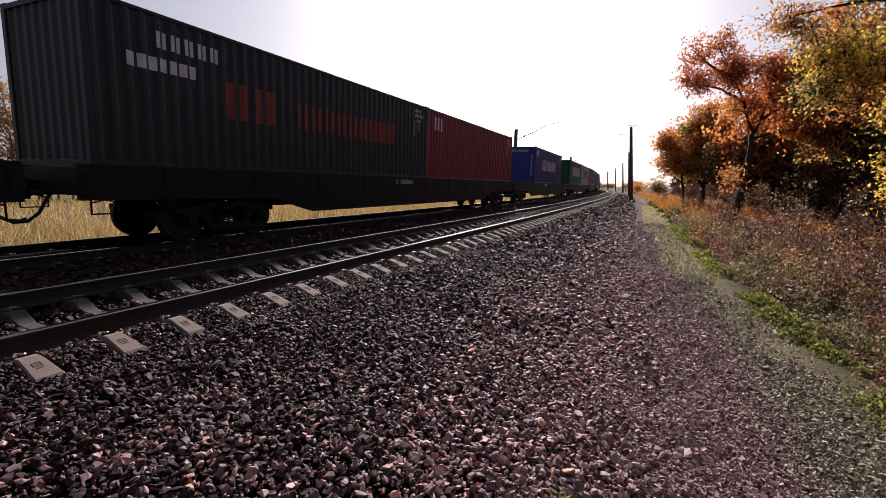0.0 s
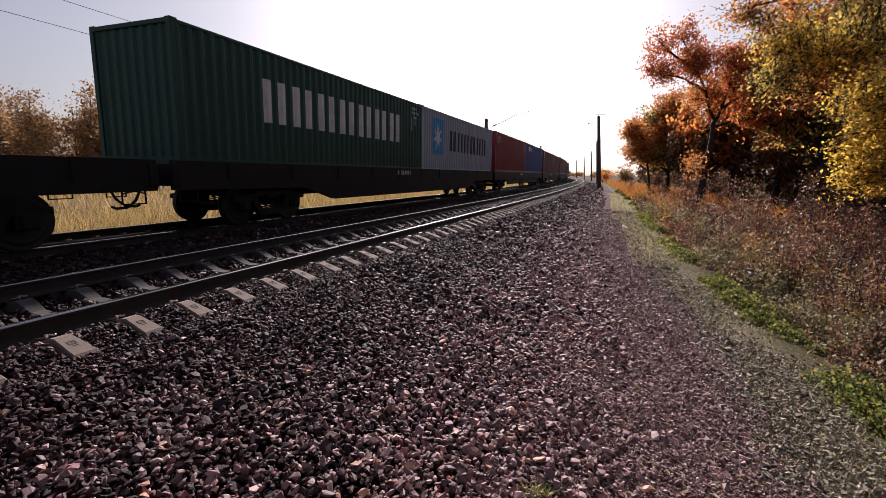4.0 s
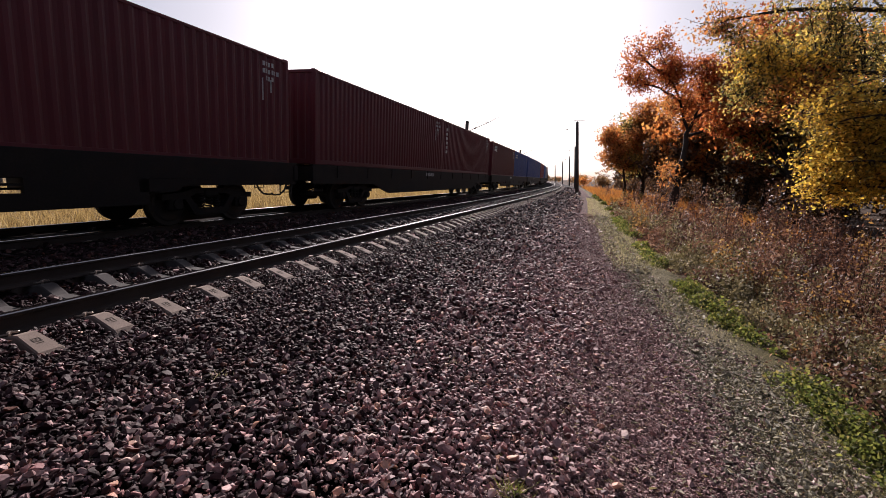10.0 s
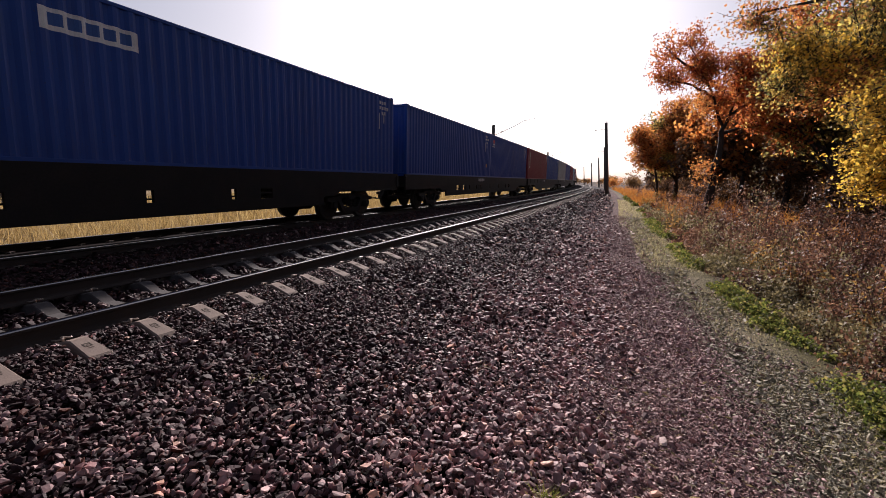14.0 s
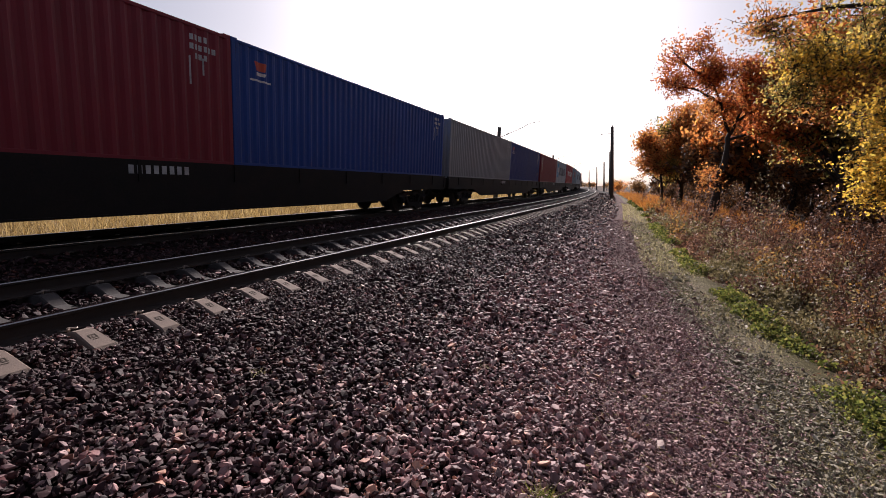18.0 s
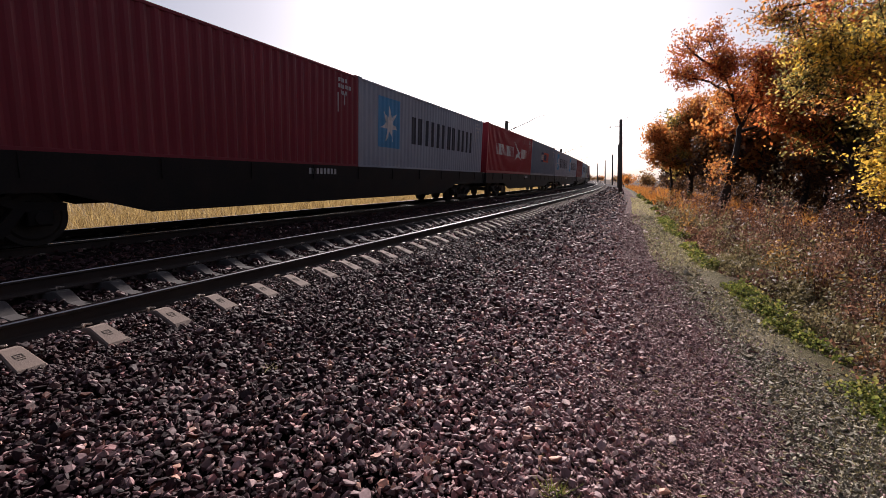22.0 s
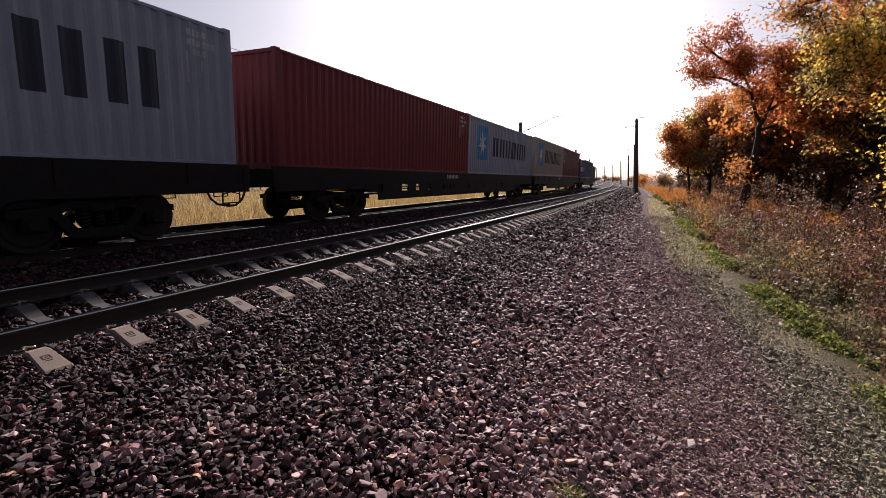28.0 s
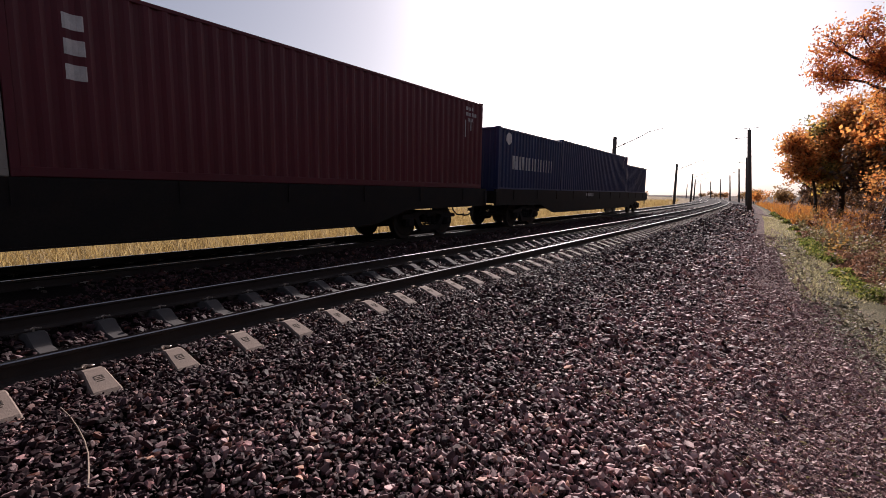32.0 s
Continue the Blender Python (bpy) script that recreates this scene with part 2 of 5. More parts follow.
def mesh_from(name, bm, mats, smooth=False):
    me = bpy.data.meshes.new(name)
    bm.to_mesh(me)
    bm.free()
    for m in mats if isinstance(mats, (list, tuple)) else [mats]:
        me.materials.append(m)
    if smooth:
        me.polygons.foreach_set("use_smooth", np.ones(len(me.polygons), bool))
    return me


def child(name, me, parent, m=None, label=""):
    ob = new(name, me)
    ob.parent = parent
    if m is not None:
        ob.matrix_basis = m
    if label:
        tagged(ob, label)
    return ob


def box(bm, x0, x1, y0, y1, z0, z1, bev=0.0, slot=0):
    made = bmesh.ops.create_cube(bm, size=1.0, matrix=Matrix.Translation(((x0 + x1) / 2, (y0 + y1) / 2, (z0 + z1) / 2)) @ Matrix.Diagonal((x1 - x0, y1 - y0, z1 - z0, 1)))
    faces = {f for v in made["verts"] for f in v.link_faces}
    for f in faces:
        f.material_index = slot
    if bev:
        bmesh.ops.bevel(bm, geom=list({e for v in made["verts"] for e in v.link_edges}), offset=bev, segments=1, affect="EDGES", material=slot)


def cyl(bm, a, b, r, n=12, r2=None, slot=0):
    a, b = Vector(a), Vector(b)
    q = (b - a).to_track_quat("Z", "Y").to_matrix().to_4x4()
    made = bmesh.ops.create_cone(bm, cap_ends=True, segments=n, radius1=r, radius2=r if r2 is None else r2, depth=(b - a).length, matrix=Matrix.Translation((a + b) / 2) @ q)
    for f in {f for v in made["verts"] for f in v.link_faces}:
        f.material_index = slot


def prism(bm, outline, y0, y1, slot=0):
    """An outline in x, z drawn out along y."""
    a = [bm.verts.new((x, y0, z)) for x, z in outline]
    b = [bm.verts.new((x, y1, z)) for x, z in outline]
    n = len(outline)
    made = [bm.faces.new(a), bm.faces.new(b[::-1])] + [bm.faces.new((a[i], b[i], b[(i + 1) % n], a[(i + 1) % n])) for i in range(n)]
    for f in made:
        f.material_index = slot
    return made


def slab(bm, outline, x0, x1, slot=0):
    """An outline in y, z drawn out along x."""
    a = [bm.verts.new((x0, y, z)) for y, z in outline]
    b = [bm.verts.new((x1, y, z)) for y, z in outline]
    n = len(outline)
    for f in [bm.faces.new(a[::-1]), bm.faces.new(b)] + [bm.faces.new((a[(i + 1) % n], b[(i + 1) % n], b[i], a[i])) for i in range(n)]:
        f.material_index = slot


def tube_arrays(points, radii, n=6):
    """Vertices and faces of a tapered tube along points."""
    pts = [Vector(p) for p in points]
    vs, fs = [], []
    for i, p in enumerate(pts):
        d = (pts[min(i + 1, len(pts) - 1)] - pts[max(i - 1, 0)]).normalized()
        u = d.orthogonal().normalized()
        w = d.cross(u)
        for k in range(n):
            a = 2 * math.pi * k / n
            vs.append(p + float(radii[i]) * (math.cos(a) * u + math.sin(a) * w))
        if i:
            for k in range(n):
                b0, b1 = (i - 1) * n, i * n
                fs.append((b0 + k, b0 + (k + 1) % n, b1 + (k + 1) % n, b1 + k))
    fs.append(tuple(range(n))[::-1])
    fs.append(tuple(range((len(pts) - 1) * n, len(pts) * n)))
    return vs, fs


def tubes(list_of):
    vs, fs = [], []
    for pts, radii, n in list_of:
        v, f = tube_arrays(pts, radii, n)
        k = len(vs)
        vs += v
        fs += [tuple(i + k for i in q) for q in f]
    return vs, fs


# ---- ground ----
def build_ground():
    ss = np.unique(np.concatenate([np.linspace(-900, -40, 30), np.linspace(-40, 60, 201), np.linspace(60, 250, 96), np.linspace(250, 1300, 60)]))
    offs = np.unique(np.concatenate([-np.geomspace(20, 690, 14), np.linspace(-20, 12, 129), np.linspace(0.8, 1.8, 21), np.geomspace(12, 3000, 26)]))
    S, O = np.meshgrid(ss, offs, indexing="ij")
    z = ground_z(O, S)
    rough = np.array([[noise.noise(Vector((s * 0.55, o * 0.55, 3.1))) for o in offs] for s in ss])
    near = np.clip((np.abs(O + 1.5) - 5.0) / 2, 0.25, 1)
    loose = (across(O, S) > -2) & (across(O, S) < 6.3)
    z = z + rough * 0.05 * near * (~loose) + np.where(O > 6.5, rough * 0.10, 0)
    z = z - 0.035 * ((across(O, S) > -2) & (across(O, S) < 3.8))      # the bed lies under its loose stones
    v = at_many(S, O, z).reshape(-1, 3)
    n, k = len(ss), len(offs)
    idx = np.arange(n * k).reshape(n, k)
    f = np.stack([idx[:-1, :-1], idx[:-1, 1:], idx[1:, 1:], idx[1:, :-1]], -1).reshape(-1, 4)
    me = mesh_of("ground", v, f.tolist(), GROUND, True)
    uvl = me.uv_layers.new(name="plan")
    li = np.empty(len(me.loops), np.int32)
    me.loops.foreach_get("vertex_index", li)
    uvl.data.foreach_set("uv", np.stack([across(O, S).ravel()[li], S.ravel()[li]], -1).astype(np.float32).ravel())
    tagged(new("ground", me), "ballast bed, gravel path, leaf litter and dry field in one sheet", "ground", kind="structure")


build_ground()


# ---- tracks ----
RAIL_OUTLINE = [(-0.075, 0.0), (0.075, 0.0), (0.075, 0.012), (0.02, 0.032), (0.010, 0.05), (0.010, 0.135), (0.036, 0.150), (0.037, 0.172), (0.026, 0.180), (0.013, 0.1812),
                (-0.019, 0.1812), (-0.026, 0.180), (-0.037, 0.172), (-0.036, 0.150), (-0.010, 0.135), (-0.010, 0.05), (-0.02, 0.032), (-0.075, 0.012)]


def rail_mesh(name, off, top):
    ss = np.concatenate([np.linspace(-60, 80, 141), np.linspace(84, 420, 85)])
    n = len(RAIL_OUTLINE)
    vs, fs, slots = [], [], []
    for s in ss:
        vs += [at(s, off + x, top - 0.18 + z) for x, z in RAIL_OUTLINE]
    for i in range(len(ss) - 1):
        for k in range(n):
            fs.append((i * n + k, (i + 1) * n + k, (i + 1) * n + (k + 1) % n, i * n + (k + 1) % n))
            slots.append(1 if 7 <= k <= 10 else 0)
    return mesh_of(name, vs, fs, [RAIL_RUST, RAIL_TOP], False, slots)


SHOULDERED = [(0.0, -0.06, 0.078), (0.34, -0.05, 0.078), (0.55, 0.042, 0.085), (0.62, 0.042, 0.085), (0.68, 0.02, 0.088), (0.93, 0.02, 0.088), (1.10, 0.092, 0.076), (1.16, 0.098, 0.076), (1.44, 0.015, 0.096), (1.49, -0.03, 0.098)]
PLAIN = [(0.0, -0.045, 0.078), (0.30, -0.045, 0.078), (0.60, 0.0, 0.09), (0.68, 0.02, 0.09), (0.95, 0.02, 0.09), (1.0, 0.0, 0.09), (1.30, -0.06, 0.092)]


def sleeper_mesh(half):
    """A concrete sleeper: canted rail seats, lower waist, chamfered foot, sunk mould marks at the ends."""
    stations = [(-x, z, w) for x, z, w in half[:0:-1]] + half
    vs, fs = [], []
    for x, z, w in stations:
        vs += [(x, -w - 0.06, -0.2), (x, -w, z - 0.012), (x, -w + 0.012, z), (x, w - 0.012, z), (x, w, z - 0.012), (x, w + 0.06, -0.2)]
    for i in range(len(stations) - 1):
        for k in range(5):
            fs.append((i * 6 + k, (i + 1) * 6 + k, (i + 1) * 6 + k + 1, i * 6 + k + 1)[::-1])
    fs += [(0, 1, 2, 3, 4, 5)[::-1], tuple(range(len(vs) - 6, len(vs)))]
    return mesh_of("sleeper", vs, fs, CONCRETE)


def clip_mesh():
    """A bent spring clip with its bolt, on one side of a rail foot."""
    vs, fs = tubes([([(0.03, -0.055, 0.02), (0.10, -0.06, 0.035), (0.135, -0.03, 0.045), (0.105, 0.0, 0.05), (0.135, 0.03, 0.045), (0.10, 0.06, 0.035), (0.03, 0.055, 0.02)],
                     [0.008] * 7, 5), ([(0.085, 0, 0), (0.085, 0, 0.05)], [0.011, 0.011], 6), ([(0.085, 0, 0.03), (0.085, 0, 0.044)], [0.018, 0.018], 6)])
    return mesh_of("rail_clip", vs, fs, CLIP)


def mark_mesh():
    """Cast marks on a sleeper's end: plain sunk bars."""
    bm = bmesh.new()
    for x0, x1, y0, y1 in ((1.12, 1.128, -0.03, 0.03), (1.165, 1.173, -0.03, 0.03), (1.128, 1.165, -0.03, -0.022), (1.128, 1.165, 0.022, 0.03), (1.14, 1.153, -0.006, 0.006), (1.19, 1.199, -0.022, 0.022)):
        box(bm, x0, x1, y0, y1, -0.004, 0.0008)
    bmesh.ops.rotate(bm, verts=bm.verts, cent=(1.08, 0, 0), matrix=Matrix.Rotation(math.atan2(0.083, 0.28), 3, "Y"))
    bmesh.ops.translate(bm, verts=bm.verts, vec=(0.13, 0, 0.0855))
    return mesh_from("cast_mark", bm, MARK_GRIME)


def build_track(name, centre, top, first, count, clips, label):
    t = tagged(new(name), label, "railway track", kind="structure")
    for side in (-0.7975, 0.7975):
        child("rail", rail_mesh("rail", centre + side, top), t, label="steel rail with a polished running face and rusty sides")
    me, cm, mm = sleeper_mesh(SHOULDERED if clips > 20 else PLAIN), clip_mesh(), mark_mesh()
    for k in range(count):
        s = PHASE + PITCH * (first + k)
        sl = child("sleeper", me, t, track_pose(s + random.uniform(-0.015, 0.015), centre, top - 0.2, random.uniform(-0.4, 0.4)))
        if k < clips:
            for x, turn in ((0.85, 0), (0.745, 180), (-0.85, 180), (-0.745, 0)):
                child("rail_clip", cm, sl, pose(x, 0, 0.03, 0, 0, turn))
            child("cast_mark", mm, sl)
    return t


build_track("track_near", 0.0, HEAD, -8, 190, 48, "railway track on concrete sleepers with spring clips")
build_track("track_far", FAR, HEAD_FAR, -8, 110, 20, "railway track on concrete sleepers under the passing train")


# ---- train ----
DECK = 1.53                           # where the containers stand, from the ground datum
RAIL_Z = HEAD_FAR - DECK              # rail tops seen from the deck
NUDGE = (0.38, 0.1, -0.2, -0.3, -0.15, 0.0, 0.33, 0.33, 0.2, 0.0, -0.1, -0.2, -0.35, -0.25, -0.05, 0.0)


def gone(t):
    """Metres that the train has rolled towards the camera's end of the line; it slows a little."""
    return 12.078 * t - 0.0114 * t * t - 0.00005 * t ** 3


def paint_material(name, base, amount=0.28):
    m, nt, b = material(name)
    streak = nt.nodes.new("ShaderNodeTexCoord")
    mp = node(nt, "ShaderNodeMapping")
    mp.inputs["Scale"].default_value = (3.0, 3.0, 0.25)
    nt.links.new(streak.outputs["Object"], mp.inputs[0])
    n1 = node(nt, "ShaderNodeTexNoise", Scale=1.6, Detail=6.0, Roughness=0.7)
    nt.links.new(mp.outputs[0], n1.inputs["Vector"])
    fine, big = noise_tex(nt, 30, 4), noise_tex(nt, 0.6, 4)
    rust = tuple(0.5 * c for c in base[:1]) + (0.04, 0.03)
    col = mix(nt, ramp(nt, n1.outputs["Fac"], [(0.5, (0, 0, 0)), (0.8, (amount,) * 3)]), base, (0.10, 0.075, 0.06))
    col = mix(nt, 0.5, col, ramp(nt, big, [(0.3, (0.7,) * 3), (0.7, (1.1,) * 3)]), "MULTIPLY")
    chips = ramp(nt, fine, [(0.66, (0, 0, 0)), (0.72, (0.6,) * 3)])
    col = mix(nt, chips, col, (max(rust[0], 0.06), 0.045, 0.035))
    nt.links.new(col, b.inputs["Base Color"])
    b.inputs["Roughness"].default_value = 0.5
    b.inputs["Specular IOR Level"].default_value = 0.3
    bump(nt, b, fine, 0.1, 0.005)
    return m


PAINTS = {
    "black": paint_material("black_paint", (0.022, 0.024, 0.029)),
    "red": paint_material("red_paint", (0.21, 0.019, 0.033)),
    "dark red": paint_material("dark_red_paint", (0.110, 0.017, 0.026)),
    "bright red": paint_material("bright_red_paint", (0.31, 0.017, 0.030)),
    "orange red": paint_material("orange_red_paint", (0.19, 0.022, 0.026)),
    "blue": paint_material("blue_paint", (0.013, 0.056, 0.26)),
    "navy": paint_material("navy_paint", (0.010, 0.034, 0.19)),
    "dark blue": paint_material("dark_blue_paint", (0.013, 0.030, 0.10)),
    "green": paint_material("green_paint", (0.012, 0.060, 0.040)),
    "grey": paint_material("grey_paint", (0.30, 0.335, 0.40)),
    "slate": paint_material("slate_paint", (0.15, 0.195, 0.26)),
    "beige": paint_material("beige_paint", (0.331, 0.310, 0.274)),
    "taupe": paint_material("taupe_paint", (0.27, 0.28, 0.29)),
}
MARKS = {
    "white": WHITE_MARK,
    "pale": worn("pale_lettering", (0.52, 0.53, 0.54), 0.6),
    "ink": worn("dark_lettering", (0.02, 0.025, 0.045), 0.6, amount=0.2),
    "sky": worn("light_blue_panel", (0.06, 0.30, 0.58), 0.55, amount=0.25),
    "faded": worn("faded_red_lettering", (0.30, 0.035, 0.022), 0.65, amount=0.5),
    "orange": worn("orange_panel", (0.62, 0.09, 0.04), 0.6, amount=0.3),
    "navy": worn("navy_panel", (0.02, 0.03, 0.10), 0.6, amount=0.2),
    "blue": worn("blue_panel", (0.03, 0.10, 0.32), 0.6, amount=0.2),
    "yellow": worn("yellow_plate", (0.75, 0.38, 0.03), 0.6, amount=0.2),
}
WAVE, DEPTH = 0.278, 0.036
RISE = 1.118                          # the boxes are high ones: their markings sit higher by this share


def wave_breaks(y0, y1):
    """The folds of the corrugated wall between y0 and y1, and how far in each lies."""
    out, k = [], math.floor(y0 / WAVE) - 1
    while k * WAVE < y1 + WAVE:
        out += [(k * WAVE + d, x) for d, x in ((0, 0), (0.072, 0), (0.140, -DEPTH), (0.210, -DEPTH))]
        k += 1
    return out


def wave_at(y, table):
    return float(np.interp(y, [a for a, _ in table], [b for _, b in table]))


def corrugated(bm, length, z0, z1, x, axis=0, slot=0):
    """A folded steel wall; axis 0: it faces x, axis 1: it faces y."""
    table = wave_breaks(0, length)
    ys = [0.0] + [a for a, _ in table if 0 < a < length] + [length]
    rows = []
    for y in ys:
        d = wave_at(y, table) * (1 if x > 0 else -1)
        p = (x + d, y - length / 2) if axis == 0 else (y - length / 2, x + d)
        rows.append((bm.verts.new((*p, z0)), bm.verts.new((*p, z1))))
    for (a, b), (c, d) in zip(rows, rows[1:]):
        f = bm.faces.new((a, c, d, b))
        f.material_index = slot


def container_meshes(paint, length, height):
    """The meshes of one steel box: two side walls, blank end, doors, roof, frame and floor."""
    m, hl, made = PAINTS[paint], length / 2, {}
    for name, x in (("side_wall", 1.216), ("side_wall_back", -1.216)):
        bm = bmesh.new()
        corrugated(bm, length - 0.24, 0.15, height - 0.10, x)
        made[name] = mesh_from("side_wall", bm, m)
    bm = bmesh.new()
    corrugated(bm, 2.20, 0.15, height - 0.10, -hl + 0.03, 1)
    made["end_wall"] = mesh_from("end_wall", bm, m)
    bm = bmesh.new()
    for x0, x1 in ((-1.09, -0.01), (0.01, 1.09)):
        box(bm, x0, x1, hl - 0.09, hl - 0.03, 0.17, height - 0.12, 0.01)
        for k in range(4):
            box(bm, x0 + 0.06, x1 - 0.06, hl - 0.03, hl - 0.012, 0.35 + k * 0.5, 0.60 + k * 0.5, 0.008)
    made["door"] = mesh_from("door", bm, m)
    bm = bmesh.new()
    for x in (-0.85, -0.35, 0.35, 0.85):
        cyl(bm, (x, hl + 0.005, 0.15), (x, hl + 0.005, height - 0.12), 0.017, 8)
        box(bm, x - 0.10, x + 0.10, hl - 0.01, hl + 0.03, 1.05, 1.09)
    made["locking_bar"] = mesh_from("locking_bar", bm, m)
    bm = bmesh.new()
    n = int(length / 0.21)
    for k in range(n):
        y = -hl + 0.12 + k * (length - 0.24) / n
        box(bm, -1.15, 1.15, y, y + 0.12, height - 0.055, height - 0.03)
    box(bm, -1.16, 1.16, -hl + 0.1, hl - 0.1, height - 0.07, height - 0.05)
    made["roof"] = mesh_from("roof", bm, m)
    bm = bmesh.new()
    for sx in (-1, 1):
        for y in (-hl, hl - 0.12):
            box(bm, *sorted((sx * 1.219, sx * 1.09)), y, y + 0.12, 0.10, height - 0.10, 0.01)
        box(bm, *sorted((sx * 1.219, sx * 1.155)), -hl + 0.1, hl - 0.1, height - 0.10, height - 0.03, 0.008)
        box(bm, *sorted((sx * 1.219, sx * 1.16)), -hl + 0.1, hl - 0.1, 0.01, 0.15, 0.008)
    for y in (-hl, hl - 0.1):
        box(bm, -1.10, 1.10, y, y + 0.1, height - 0.11, height - 0.02, 0.008)
        box(bm, -1.10, 1.10, y, y + 0.1, 0.01, 0.16, 0.008)
    made["frame"] = mesh_from("frame", bm, m)
    bm = bmesh.new()
    box(bm, -1.15, 1.15, -hl + 0.1, hl - 0.1, 0.05, 0.13)
    made["floor"] = mesh_from("floor", bm, FRAME_STEEL)
    bm = bmesh.new()
    box(bm, -0.081, 0.081, -0.089, 0.089, 0, 0.118, 0.012)
    box(bm, -0.084, 0.084, -0.03, 0.03, 0.035, 0.085)
    made["corner_casting"] = mesh_from("corner_casting", bm, m)
    return made


BOX_CACHE = {}


def painted_shape(name, spans, y0, y1, hl, colour, parent, step=0.0, lift=0.003):
    """Paint on the folded near wall. spans(y) gives the stretches of height covered at y metres from the box's front."""
    ww = 2 * hl - 0.24
    table = wave_breaks(0, ww)
    cuts = {y0, y1} | {a + 0.12 for a, _ in table if y0 < a + 0.12 < y1}
    if step:
        cuts |= set(np.arange(y0, y1, step).tolist())
    cuts = sorted(cuts)
    index, fs = {}, []
    for a, b in zip(cuts, cuts[1:]):
        if b - a < 1e-4:
            continue
        la, lb = spans(a + 1e-4), spans(b - 1e-4)
        for (p0, p1), (q0, q1) in zip(la, lb):
            xa, xb = (1.216 + wave_at(y - 0.12, table) + lift for y in (a, b))
            corners = [(xa, a - hl, p0 * RISE), (xb, b - hl, q0 * RISE), (xb, b - hl, q1 * RISE), (xa, a - hl, p1 * RISE)]
            fs.append(tuple(index.setdefault(tuple(round(u, 3) for u in c), len(index)) for c in corners))
    fs = [f for f in fs if len(set(f)) == 4]
    if fs:
        child(name, mesh_of(name, list(index), fs, MARKS[colour]), parent)


def word(parent, hl, y0, y1, z0, z1, n, colour, solid=False):
    """A line of lettering as plain upright bars, two for each large character and one for each small one."""
    step = (y1 - y0) / n
    for k in range(n):
        a = y0 + (k + 0.12) * step
        if solid:
            painted_shape("lettering", lambda y: [(z0, z1)], a, a + 0.74 * step, hl, colour, parent)
        else:
            for b in (a, a + 0.46 * step):
                painted_shape("lettering", lambda y: [(z0, z1)], b, b + 0.27 * step, hl, colour, parent)


def column(parent, hl, y0, y1, z0, z1, n, colour):
    """Lettering that runs downwards, one plain bar a character."""
    step = (z1 - z0) / n
    for k in range(n):
        a = z0 + (k + 0.15) * step
        painted_shape("lettering", lambda y: [(a, a + 0.62 * step)], y0 + 0.03, y1 - 0.03, hl, colour, parent)


def star(parent, hl, yc, zc, r, colour, points=7):
    """A pointed star, cut into upright slices."""
    ring = []
    for k in range(points * 2):
        rr, a = (r if k % 2 == 0 else r * 0.36), math.pi * k / points + math.pi / 2
        ring.append((yc + rr * math.cos(a), zc + rr * math.sin(a)))

    def spans(y):
        zs = []
        for (ya, za), (yb, zb) in zip(ring, ring[1:] + ring[:1]):
            if (ya - y) * (yb - y) < 0:
                zs.append(za + (zb - za) * (y - ya) / (yb - ya))
        zs.sort()
        return [(zs[i], zs[i + 1]) for i in range(0, len(zs) - 1, 2)]
    painted_shape("emblem", spans, yc - r, yc + r, hl, colour, parent, step=0.025, lift=0.006)


def shape(parent, hl, ring, colour, name="emblem", lift=0.004):
    """A closed outline in metres along and up the wall, cut into upright slices."""
    def spans(y):
        zs = sorted(za + (zb - za) * (y - ya) / (yb - ya) for (ya, za), (yb, zb) in zip(ring, ring[1:] + ring[:1]) if (ya - y) * (yb - y) < 0)
        return [(zs[i], zs[i + 1]) for i in range(0, len(zs) - 1, 2)]
    ys = [p[0] for p in ring]
    painted_shape(name, spans, min(ys), max(ys), hl, colour, parent, step=0.03, lift=lift)


def plate(parent, hl, y0, y1, z0, z1, colour, name="panel", lift=0.0015):
    painted_shape(name, lambda y: [(z0, z1)], y0, y1, hl, colour, parent, lift=lift)


def small_print(c, hl):
    """Unreadable code blocks at the far end of the wall, and streaks of stencil below them."""
    e = 2 * hl
    for k, (y, n) in enumerate(((e - 1.0, 4), (e - 1.0, 6), (e - 0.9, 3))):
        for i in range(n):
            plate(c, hl, y + i * 0.105, y + i * 0.105 + 0.07, 2.28 - 0.16 * k, 2.38 - 0.16 * k, "pale", "code_mark")
    plate(c, hl, e - 1.02, e - 0.99, 1.5, 2.0, "pale", "code_mark")
    plate(c, hl, e - 0.72, e - 0.69, 1.7, 2.0, "pale", "code_mark")


def end_marks(c, hl):
    """Small pale bars on the blank end wall: a short line of characters and a tall code beside the post."""
    for k in range(7):
        bm = bmesh.new()
        box(bm, -0.75 + k * 0.2, -0.63 + k * 0.2, -hl + 0.022, -hl + 0.029, 2.48, 2.64)
        child("lettering", mesh_from("lettering", bm, MARKS["pale"]), c)
    for k in range(11):
        bm = bmesh.new()
        box(bm, 0.86, 0.93, -hl + 0.022, -hl + 0.029, 0.62 + k * 0.157, 0.73 + k * 0.157)
        child("code_mark", mesh_from("code_mark", bm, MARKS["pale"]), c)


def star_box(c, hl, square=True):
    """Light blue square with a white seven-pointed star, then six dark capitals."""
    if square:
        plate(c, hl, 1.2, 2.75, 0.72, 2.25, "sky")
    star(c, hl, 1.98, 1.45, 0.62, "white")
    word(c, hl, 3.55, 10.75, 0.95, 1.88, 6, "ink")


